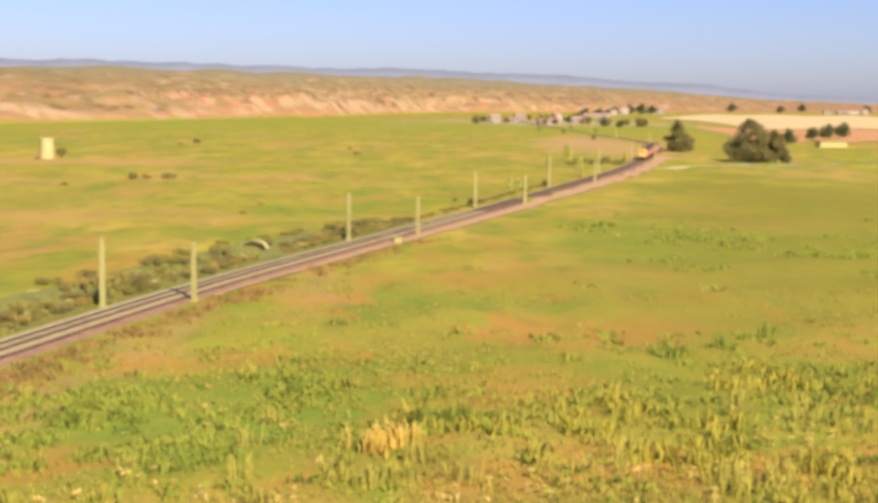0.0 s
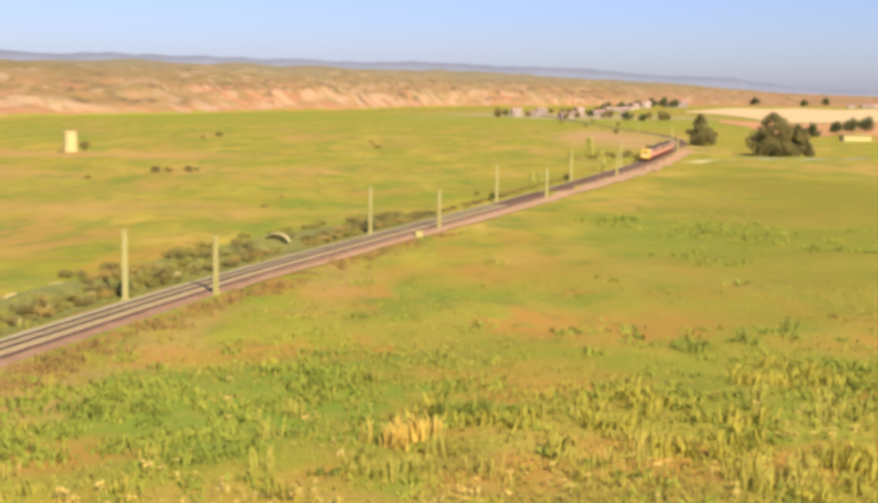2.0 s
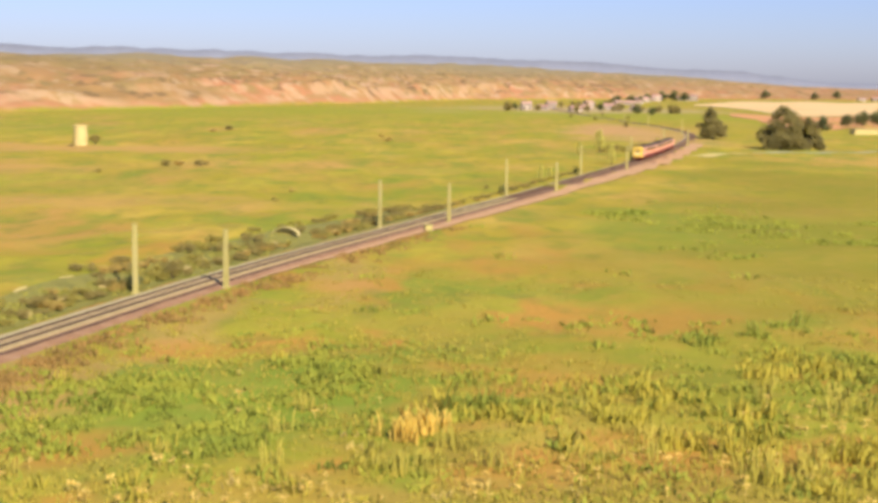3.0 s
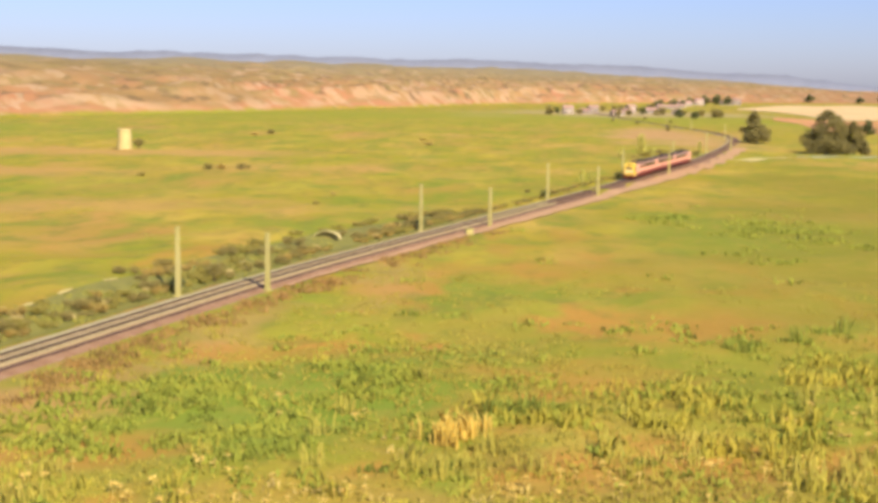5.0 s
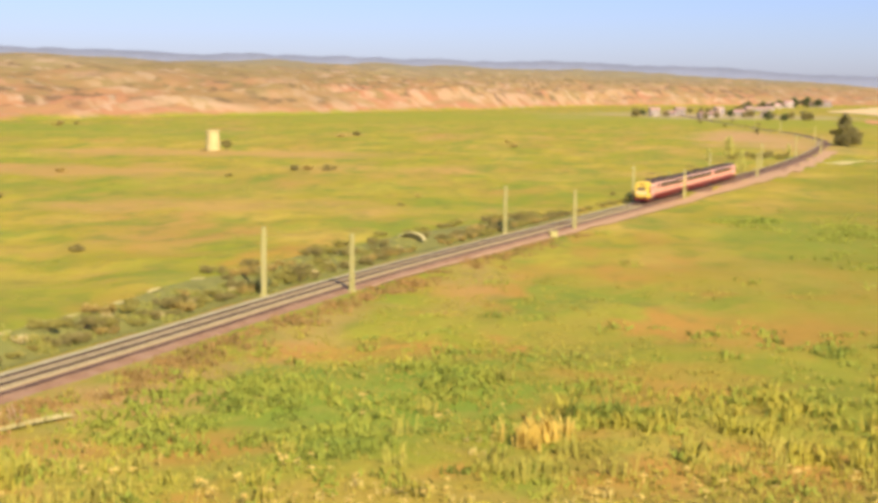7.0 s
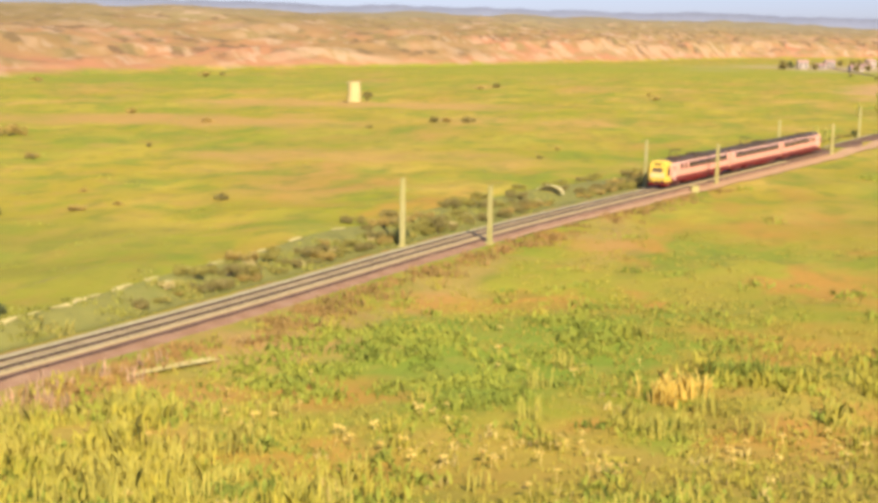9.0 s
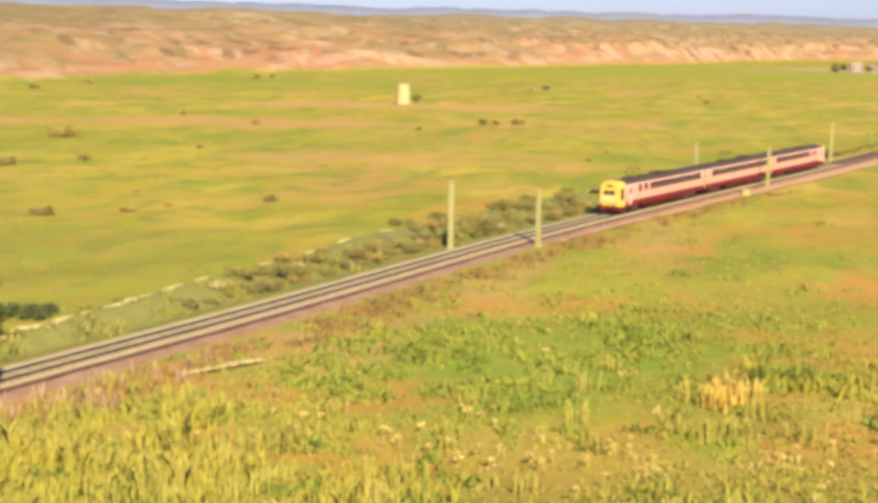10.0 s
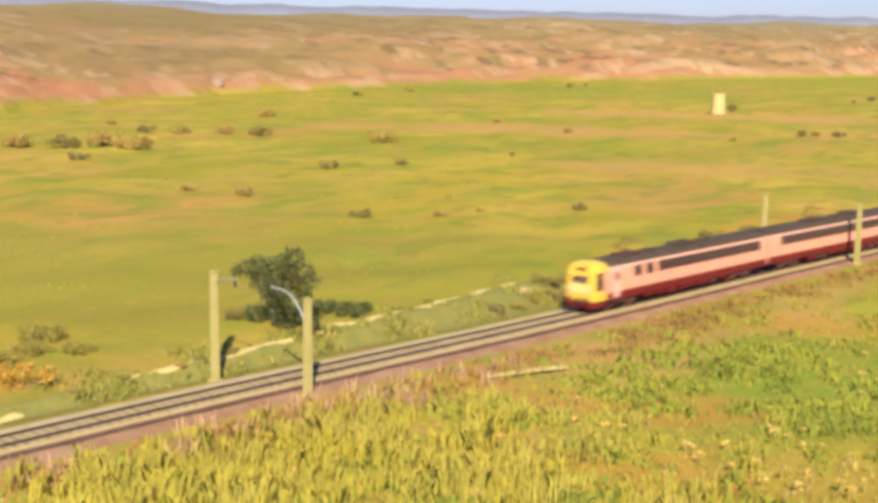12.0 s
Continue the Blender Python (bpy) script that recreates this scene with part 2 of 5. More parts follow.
M_WHITEWASH = tone("whitewash", [(0.46, 0.37, 0.14), (0.58, 0.47, 0.19)], 0.5, bump=0.3)
M_LIME = tone("lime_wash", [(0.50, 0.42, 0.165), (0.60, 0.50, 0.21)], 0.8, bump=0.3)
M_WALL = tone("house_wall", [(0.34, 0.27, 0.20), (0.50, 0.41, 0.31)], 0.15, random_tint=0.25, bump=0.2)
M_TILE = tone("roof_tile", [(0.34, 0.20, 0.15), (0.46, 0.28, 0.20)], 0.4, random_tint=0.2, bump=0.3)
M_GLASS_DARK = tone("dark_opening", [(0.03, 0.03, 0.035), (0.05, 0.05, 0.05)], 1, rough=0.2, bump=0)
M_BARK = tone("bark", [(0.10, 0.075, 0.05), (0.17, 0.13, 0.09)], 2, bump=0.8)
M_LEAF_DARK = tone("dark_leaves", [(0.101, 0.116, 0.042), (0.174, 0.184, 0.062)], 0.6, rough=0.7, island=0.45, bump=0, thin=0.35, tips=0.1)
M_LEAF_BROWN = tone("brown_green_leaves", [(0.201, 0.172, 0.060), (0.324, 0.266, 0.084)], 0.25, rough=0.7, island=0.4, bump=0, thin=0.35, tips=0.25)
M_LEAF_OLIVE = tone("olive_leaves", [(0.292, 0.251, 0.055), (0.419, 0.346, 0.077)], 0.6, rough=0.7, island=0.4, bump=0, thin=0.35, tips=0.2)
M_LEAF_SCRUB = tone("brown_scrub", [(0.251, 0.200, 0.061), (0.351, 0.283, 0.085)], 0.6, rough=0.8, island=0.4, bump=0, thin=0.35, tips=0.2)
M_LEAF_DRY = tone("dry_scrub", [(0.386, 0.276, 0.072), (0.553, 0.394, 0.107)], 0.5, rough=0.8, island=0.4, bump=0, thin=0.35, tips=0.2)
M_TUFT = tone("pale_dry_tufts", [(0.56, 0.45, 0.17), (0.70, 0.56, 0.23)], 0.5, rough=0.8, island=0.2, bump=0, thin=0.35, tips=0.3)
M_LEAF_GREEN = tone("weed_leaves", [(0.236, 0.274, 0.042), (0.352, 0.377, 0.057)], 0.3, rough=0.8, island=0.4, bump=0, thin=0.45, tips=0.6)
M_FIELD_GREEN = tone("field_green", [(0.324, 0.324, 0.051), (0.443, 0.419, 0.065)], 0.06, rough=0.8, island=0.2, bump=0, thin=0.45, tips=0.6)
M_BANK = tone("bank_grass", [(0.300, 0.295, 0.058), (0.430, 0.390, 0.078)], 0.06, rough=0.8, island=0.25, bump=0, thin=0.45, tips=0.6)
M_TURF = tone("bank_turf", [(0.140, 0.135, 0.034), (0.225, 0.205, 0.048), (0.180, 0.182, 0.040)], 0.35, fine=7, bump=0.6)
M_MEADOW = tone("meadow_blades", [(0.402, 0.337, 0.052), (0.548, 0.443, 0.076)], 0.06, rough=0.8, island=0.13, bump=0, thin=0.45, tips=0.6)
M_DITCH = tone("ditch_earth", [(0.20, 0.155, 0.045), (0.28, 0.22, 0.055)], 0.8, bump=0.5)
M_DOCK = tone("dock_stalks", [(0.554, 0.339, 0.169), (0.708, 0.462, 0.246)], 0.3, island=0.25, bump=0, thin=0.45, tips=0.6)
M_VERGE = tone("bare_verge", [(0.43, 0.255, 0.115), (0.53, 0.325, 0.155)], 0.4, bump=0.5)
# paler than the ballast: sunlight on the far shoulder put into its colour
M_LIT_SHOULDER = tone("lit_shoulder", [(0.378, 0.315, 0.153), (0.486, 0.405, 0.216)], 0.5, fine=12, bump=0.7)
M_DARK_EDGE = tone("dark_edge", [(0.07, 0.042, 0.028), (0.12, 0.072, 0.05)], 1.2, bump=0.6)
M_LEAF_YELLOW = tone("yellow_leaves", [(0.450, 0.415, 0.055), (0.680, 0.540, 0.078)], 0.5, rough=0.7, island=0.13, bump=0, thin=0.45, tips=0.6)
M_SHRUB = tone("shrub_leaves", [(0.484, 0.451, 0.094), (0.616, 0.550, 0.132)], 0.5, rough=0.7, island=0.25, bump=0, thin=0.15)
M_LEAF_ORANGE = tone("orange_bloom", [(0.45, 0.25, 0.04), (0.58, 0.34, 0.05)], 0.5, rough=0.7, island=0.3, bump=0)
M_STRAW = tone("straw_grass", [(0.47, 0.42, 0.070), (0.70, 0.57, 0.105)], 0.12, rough=0.8, island=0.13, bump=0, thin=0.45, tips=0.6)
M_WEED = tone("green_weeds", [(0.296, 0.344, 0.050), (0.490, 0.462, 0.064)], 0.10, rough=0.8, island=0.13, bump=0, thin=0.45, tips=0.6)
M_FLOWER = tone("seed_stalks", [(0.560, 0.420, 0.112), (0.728, 0.560, 0.168)], 0.3, island=0.2, bump=0, thin=0.45, tips=0.6)
M_PATH = tone("pale_earth", [(0.50, 0.395, 0.125), (0.61, 0.49, 0.175)], 0.6, bump=0.5)
M_ROAD = tone("field_road", [(0.30, 0.31, 0.17), (0.38, 0.38, 0.22)], 0.2, bump=0.3)
M_STUBBLE = tone("pale_stubble", [(0.62, 0.42, 0.17), (0.72, 0.51, 0.23)], 0.01, fine=6, bump=0.2)
M_RED_EARTH = tone("ploughed_earth", [(0.52, 0.24, 0.085), (0.60, 0.31, 0.12)], 0.012, fine=6, bump=0.2)
M_YELLOW = tone("yellow_paint", [(0.644, 0.423, 0.046), (0.699, 0.478, 0.064)], 1.0, rough=0.5, bump=0.02, spec=0.3, local=True)
M_CREAM = tone("cream_paint", [(0.72, 0.325, 0.195), (0.77, 0.365, 0.225)], 0.8, rough=0.5, bump=0.02, spec=0.25, local=True)
M_WHITE = tone("white_paint", [(0.76, 0.42, 0.29), (0.80, 0.47, 0.34)], 0.8, rough=0.5, bump=0.02, spec=0.25, local=True)
M_RED = tone("dark_red_paint", [(0.13, 0.013, 0.012), (0.19, 0.020, 0.015)], 0.8, rough=0.5, bump=0.02, spec=0.25, local=True)
M_PALE = tone("pale_yellow_paint", [(0.722, 0.546, 0.176), (0.757, 0.590, 0.229)], 0.8, rough=0.5, bump=0.02, spec=0.25, local=True)
M_ROOF = tone("grey_roof", [(0.062, 0.042, 0.027), (0.098, 0.068, 0.042)], 0.6, rough=0.7, bump=0.1, local=True)
M_PANE = tone("tinted_window", [(0.055, 0.03, 0.03), (0.08, 0.045, 0.045)], 0.5, rough=0.12, bump=0, spec=0.5, local=True)
# running gear made lighter and pinker: low sun on the bogies put into colour
M_LIT_GEAR = tone("sunlit_steel", [(0.20, 0.085, 0.06), (0.30, 0.14, 0.10)], 1.5, rough=0.8, bump=0.3, local=True)
M_GEAR = tone("underframe", [(0.075, 0.035, 0.028), (0.12, 0.058, 0.042)], 1.5, rough=0.7, bump=0.3, local=True)


# ---------------------------------------------------------------- mesh helpers
def mesh_of(name, bm, material):
    me = bpy.data.meshes.new(name)
    bm.to_mesh(me)
    bm.free()
    me.materials.append(material)
    return me


def part(name, bm, material, parent=None, label=""):
    ob = new(name, mesh_of(name, bm, material))
    ob.parent = parent
    if label:
        tagged(ob, label)
    return ob


def thing(name, label, category, at=(0, 0, 0), turn=0.0, group="", kind=""):
    ob = new(name)
    ob.matrix_basis = pose(*at, 0, 0, turn)
    return tagged(ob, label, category, group, kind)


def box(bm, x0, x1, y0, y1, z0, z1, bevel=0.0):
    r = bmesh.ops.create_cube(bm, size=1, matrix=Matrix.Translation(((x0 + x1) / 2, (y0 + y1) / 2, (z0 + z1) / 2)) @ Matrix.Diagonal((x1 - x0, y1 - y0, z1 - z0, 1)))
    if bevel:
        edges = {e for v in r["verts"] for e in v.link_edges}
        bmesh.ops.bevel(bm, geom=list(edges), offset=bevel, segments=2, affect="EDGES")
    return bm


def tube(bm, points, radii, sides=8):
    """A round bar through points, with a radius at each."""
    rings = []
    for i, p in enumerate(points):
        a, b = Vector(points[max(0, i - 1)]), Vector(points[min(len(points) - 1, i + 1)])
        q = (b - a).to_track_quat("Z", "Y")
        rings.append([bm.verts.new(Vector(p) + q @ Vector((math.cos(k * math.tau / sides) * radii[i], math.sin(k * math.tau / sides) * radii[i], 0))) for k in range(sides)])
    for u, v in zip(rings, rings[1:]):
        for k in range(sides):
            bm.faces.new((u[k], u[(k + 1) % sides], v[(k + 1) % sides], v[k]))
    bm.faces.new(rings[0][::-1])
    bm.faces.new(rings[-1])
    return bm


def raw(name, verts, faces, material, smooth=False):
    me = bpy.data.meshes.new(name)
    me.from_pydata(verts, [], faces)
    me.materials.append(material)
    if smooth:
        me.shade_smooth()
    return new(name, me)


# ---------------------------------------------------------------- the railway's line
KNOTS = [(-88, -120), (-66, -30), (-50.3, 46), (-38.3, 89.2), (-26.2, 137.3), (-10.6, 186.2), (12.8, 258), (39.5, 347),
         (56.0, 403), (81.0, 505), (96.5, 585), (103, 655), (102, 725), (97, 800), (90, 920), (84, 1090), (76, 1400)]


def spline(knots, step):
    out = []
    k = [Vector((2 * knots[0][0] - knots[1][0], 2 * knots[0][1] - knots[1][1]))] + [Vector(p) for p in knots]
    k.append(2 * k[-1] - k[-2])
    for a, b, c, d in zip(k, k[1:], k[2:], k[3:]):
        n = max(2, int((c - b).length / step))
        for i in range(n):
            t = i / n
            out.append(0.5 * (2 * b + (c - a) * t + (2 * a - 5 * b + 4 * c - d) * t * t + (3 * b - a - 3 * c + d) * t ** 3))
    out.append(k[-2])
    return out


LINE = spline(KNOTS, 3.0)
for _ in range(30):
    LINE = [LINE[0]] + [(a + 2 * b + c) / 4 for a, b, c in zip(LINE, LINE[1:], LINE[2:])] + [LINE[-1]]
RUN = [0.0]
for a, b in zip(LINE, LINE[1:]):
    RUN.append(RUN[-1] + (b - a).length)
LINE_XY = np.array([(p.x, p.y) for p in LINE])


def on_line(s, side=0.0):
    """Point and heading at s metres along the line; side: metres to the right."""
    i = min(max(int(np.searchsorted(RUN, s)) - 1, 0), len(LINE) - 2)
    a, b = LINE[i], LINE[i + 1]
    t = (s - RUN[i]) / (RUN[i + 1] - RUN[i])
    d = (b - a).normalized()
    p = a.lerp(b, t) + Vector((d.y, -d.x)) * side
    return p, math.degrees(math.atan2(d.y, d.x))


def line_near(x, y):
    """The run along the line nearest to a point, and the distance to it."""
    d = np.hypot(LINE_XY[:, 0] - x, LINE_XY[:, 1] - y)
    i = int(d.argmin())
    return RUN[i], float(d[i])


# ---------------------------------------------------------------- the land
FLAT = -0.4
AZ = [-180, -60, -19, -14, -8, 0, 5, 13, 30, 47, 70, 120, 180]
START = [2500, 3200, 3200, 3000, 2600, 2100, 1500, 1090, 690, 400, 350, 900, 2500]
RISE = [0.3, 0.05, 0.03, 0.2, 0.6, 1.0, 1.1, 1.2, 1.55, 1.75, 1.7, 1.0, 0.3]


def crest(s):
    """How far behind the line the bank's crest runs, and how high it is."""
    return (np.interp(s, [160, 190, 203, 212, 225, 245, 300, 350], [5.5, 5.6, 6.8, 7.8, 8.9, 10.4, 10.8, 10.5]),
            np.interp(s, [150, 175, 200, 300, 350], [0.0, 0.5, 1.1, 1.1, 0.0]))


def lattice(ix, iy, seed):
    h = np.sin(ix * 127.1 + iy * 311.7 + seed * 74.7) * 43758.5453
    return h - np.floor(h)


def rough(x, y, seed, octaves=4):
    """Smooth random relief, 0 to 1, one unit between its hills."""
    total, weight, amount = 0.0, 0.0, 1.0
    for o in range(octaves):
        ix, iy = np.floor(x), np.floor(y)
        u, v = x - ix, y - iy
        u, v = u * u * (3 - 2 * u), v * v * (3 - 2 * v)
        a = lattice(ix, iy, seed + o) * (1 - u) + lattice(ix + 1, iy, seed + o) * u
        b = lattice(ix, iy + 1, seed + o) * (1 - u) + lattice(ix + 1, iy + 1, seed + o) * u
        total, weight = total + amount * (a * (1 - v) + b * v), weight + amount
        x, y, amount = x * 2.03 + 17.3, y * 2.03 - 9.1, amount * 0.5
    return total / weight


def badlands(x, y, r, r0, k):
    """Gullies, spurs and low scarps cut into the foot of the hills."""
    size = r0 * 0.085
    warp = rough(x / (size * 2.2), y / (size * 2.2), 5, 3) - 0.5
    spur = 1 - np.abs(2 * rough(x / size + 1.4 * warp, y / size - warp, 21, 5) - 1)
    swell = rough(x / (size * 2.6), y / (size * 2.6), 40, 3) - 0.5
    ledge = (r - r0) / (r0 * 0.055) + 3.0 * (rough(x / (size * 1.3), y / (size * 1.3), 60, 4) - 0.5)
    step = np.floor(ledge) + np.clip((ledge - np.floor(ledge)) / 0.14, 0, 1)
    foot = np.clip(k / 0.05, 0, 1) * np.clip(1.25 - k * 1.2, 0.1, 1)
    low = np.clip(k / 0.02, 0, 1) * np.clip(1 - k / 0.42, 0, 1)
    return r0 * (foot * (0.009 * (spur - 0.55) + 0.016 * swell) + low * 0.0058 * (step - ledge))


def land(x, y, bank=True):
    """Height of the ground; arrays of metres."""
    r = np.hypot(x, y)
    az = np.degrees(np.arctan2(-x, y))
    r0 = np.interp(az, AZ, START)
    r1 = np.minimum(r0 * 2.0 + 200, 4300)
    up = np.tan(np.radians(np.interp(az, AZ, RISE))) * r1 + 20.8
    k = np.clip((r - r0) / (r1 - r0), 0, 1)
    wave = (np.sin(x * 0.011 + 1.3 * np.sin(y * 0.006)) + np.sin(y * 0.013 + x * 0.004) + 0.6 * np.sin(x * 0.037 + y * 0.021) + 0.5 * np.sin(y * 0.043 - x * 0.03))
    z = FLAT + up * 1.02 * ((k + 0.03) ** 0.62 - 0.03 ** 0.62) * (1 + 0.035 * wave) + k * (1 - k) * 3 * wave
    z += badlands(x, y, r, r0, k) * np.clip(np.interp(az, AZ, RISE), 0, 1.2)
    d = np.full(r.shape, 1e9)
    near = r < 260
    if near.any() and len(near):
        dd = np.hypot(x[near][:, None] - LINE_XY[None, :, 0], y[near][:, None] - LINE_XY[None, :, 1])
        d[near] = dd.min(1)
        c, high = crest(np.array(RUN)[dd.argmin(1)])
        left = (x[near] + 50.3) * 0.96 - (y[near] - 46) * 0.28 < 0
        face = np.clip((d[near] - 4.2) / (c - 4.2), 0, 1)
        back = np.clip((d[near] - c - 1.5) / 26, 0, 1)
        z[near] += np.where(left & bank, high * face * face * (3 - 2 * face) * (1 - back * back * (3 - 2 * back)), 0)
    q = np.clip((d - 5) / 14, 0, 1)
    q = q * q * (3 - 2 * q)
    side = (x + 50.3) * 0.96 - (y - 46) * 0.28 > 0
    hill = np.where(side, 18.85 * np.clip(1 - r / 78, 0, 1) ** 2.2, 0) * q
    bumps = 0.18 * (np.sin(x * 0.31 + y * 0.17) + np.sin(y * 0.27 - x * 0.13) + np.sin(x * 0.09)) * np.where(r < 1000, 1, 0) * np.where(d < 7, 0, 1)
    return z + hill + bumps * np.clip((d - 4) / 10, 0, 1)


def land_at(x, y):
    return float(land(np.array([x], float), np.array([y], float))[0])


def build_ground():
    radii = [0.0] + [2.0 * 1.035 ** i for i in range(227)]
    radii = [r for r in radii if r < 380] + [380 * 1.0095 ** i for i in range(266)] + [4700]
    angles = sorted({*range(-180, 181, 2), *[a * 0.25 for a in range(-120, 240)]} - {180})
    rr, aa = np.meshgrid(radii[1:], np.radians(angles), indexing="ij")
    x, y = -np.sin(aa) * rr, np.cos(aa) * rr
    z = land(x.ravel(), y.ravel(), False)
    verts = [(0, 0, land_at(0, 0))] + list(zip(x.ravel().tolist(), y.ravel().tolist(), z.tolist()))
    n = len(angles)
    faces = [(0, 1 + (k + 1) % n, 1 + k)[::-1] for k in range(n)]
    for i in range(len(radii) - 2):
        a = 1 + i * n
        for k in range(n):
            k2 = (k + 1) % n
            faces.append((a + k, a + n + k, a + n + k2, a + k2)[::-1])
    me = raw("ground", verts, faces, M_GROUND, True)
    bm = bmesh.new()
    bm.from_mesh(me.data)
    bmesh.ops.recalc_face_normals(bm, faces=bm.faces)
    bm.to_mesh(me.data)
    bm.free()
    return tagged(me, "dry green and ochre meadow rising to eroded red hills", "ground", kind="structure")


build_ground()


def build_ridge():
    """The far hills that close the view all round, their haze put into a blue-grey colour."""
    verts, faces = [], []
    n = 720
    for i in range(n):
        az = -180 + 360 * i / n
        a = radians(az)
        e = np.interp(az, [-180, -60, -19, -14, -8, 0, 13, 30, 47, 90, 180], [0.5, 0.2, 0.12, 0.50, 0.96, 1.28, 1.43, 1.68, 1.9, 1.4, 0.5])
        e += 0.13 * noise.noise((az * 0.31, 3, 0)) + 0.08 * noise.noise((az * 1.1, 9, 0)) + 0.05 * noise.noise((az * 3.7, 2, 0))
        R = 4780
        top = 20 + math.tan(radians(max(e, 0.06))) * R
        for r, z in ((R - 60, -30), (R - 28, top * 0.5), (R, top), (R + 120, -30)):
            verts.append((-math.sin(a) * r, math.cos(a) * r, z))
    for i in range(n):
        j = (i + 1) % n
        for k in range(3):
            faces.append((4 * i + k, 4 * j + k, 4 * j + k + 1, 4 * i + k + 1))
    return tagged(raw("backdrop_hills", verts, faces, M_HAZE_RIDGE, True), "ridge of hills on the skyline, haze put into its blue-grey colour", "hills", kind="structure")


build_ridge()


def strip(name, rows, material, label, category, lift=0.0):
    """A sheet laid on the ground between pairs of (left, right) points."""
    verts, faces = [], []
    for (ax, ay), (bx, by) in rows:
        for t in (0, 0.25, 0.5, 0.75, 1):
            x, y = ax + (bx - ax) * t, ay + (by - ay) * t
            verts.append((x, y, land_at(x, y) + lift))
    for i in range(len(rows) - 1):
        for k in range(4):
            a = 5 * i + k
            faces.append((a, a + 1, a + 6, a + 5))
    return tagged(raw(name, verts, faces, material, True), label, category, kind="structure")


def polar(az, r):
    return (-math.sin(radians(az)) * r, math.cos(radians(az)) * r)


# bare fields on the plain beyond the bend
def taper(a, start, full):
    return min(1.0, max(0.02, (start - a) / full))


strip("field_1", [(polar(a, 1750 - 600 * taper(a, -9.2, 4) + 60 * math.sin(a)), polar(a, 1760 + 780 * taper(a, -9.2, 3) + 120 * math.sin(a * 2.1) * taper(a, -9.2, 3))) for a in np.arange(-32, -9.2, 0.3)], M_STUBBLE, "pale harvested stubble field", "field", 0.4)
strip("field_2", [(polar(a, 1100 - 340 * taper(a, -10.9, 2.2) + 25 * math.sin(a * 3)), polar(a, 1115 + 60 * math.sin(a))) for a in np.arange(-32, -10.9, 0.3)], M_RED_EARTH, "reddish ploughed field before the stubble", "field", 0.3)
strip("road", [(polar(a, 450 - (a + 13) * 6), polar(a, 455.5 - (a + 13) * 6)) for a in np.arange(-26, -11.5, 0.5)], M_ROAD, "pale dirt road across the meadow", "road", 0.12)


# ---------------------------------------------------------------- the track
def sweep(name, profile, s0, s1, step, material, label, category, parent=None, wobble=0.0):
    """A profile of (side, height) drawn along the line."""
    verts, faces, n = [], [], len(profile)
    count = int((s1 - s0) / step)
    for i in range(count + 1):
        s = s0 + (s1 - s0) * i / count
        for side, z in profile:
            w = wobble * noise.noise((s * 0.35, side * 3, 1)) if abs(side) > 2 else 0
            p, _ = on_line(s, side + w)
            verts.append((p.x, p.y, z))
    for i in range(count):
        for k in range(n - 1):
            a = i * n + k
            faces.append((a, a + n, a + n + 1, a + 1))
    ob = raw(name, verts, faces, material)
    ob.parent = parent
    if category:
        tagged(ob, label, category, kind="structure")
    return ob


S_END = RUN[-1] - 5
track = tagged(new("railway_track"), "single broad-gauge railway track on pinkish ballast", "railway track", kind="structure")
shoulder = sweep("ballast_bank", [(-3.6, FLAT - 0.35), (-2.4, -0.16), (-1.55, -0.13), (1.55, -0.13), (2.05, -0.16), (4.7, FLAT - 0.22)], 5, S_END, 2.0, M_BALLAST, "", "", track, 0.35)
bed = sweep("track_bed", [(-1.55, -0.14), (-1.42, -0.07), (1.42, -0.07), (1.55, -0.14)], 5, S_END, 2.0, M_BED, "", "", track)
sweep("far_shoulder", [(-2.7, FLAT + 0.04), (-2.2, -0.12), (-1.9, -0.10), (-1.5, -0.115)], 5, S_END, 2.0, M_LIT_SHOULDER, "", "", track)
# narrow dark brown line along the near edge of the ballast
sweep("dark_shoulder_line", [(1.88, -0.16), (1.93, -0.10), (2.22, -0.11), (2.40, -0.30)], 5, S_END, 2.0, M_DARK_EDGE, "", "", track)
# from here on the track's shaded look is laid over the bed as dark colour
sweep("dark_ballast", [(-1.75, -0.30), (-1.6, -0.07), (-1.3, -0.055), (1.3, -0.055), (1.75, -0.07), (1.9, -0.32)], 372, S_END, 2.0, M_SHADED_BALLAST, "", "", track)
for side in (-0.75, 0.75):
    sweep("rail", [(side - 0.075, -0.02), (side - 0.06, 0.01), (side - 0.02, 0.03), (side - 0.036, 0.07), (side - 0.034, 0.10), (side + 0.034, 0.10),
                   (side + 0.036, 0.07), (side + 0.02, 0.03), (side + 0.06, 0.01), (side + 0.075, -0.02)], 5, S_END, 3.0, M_RAIL, "", "", track)


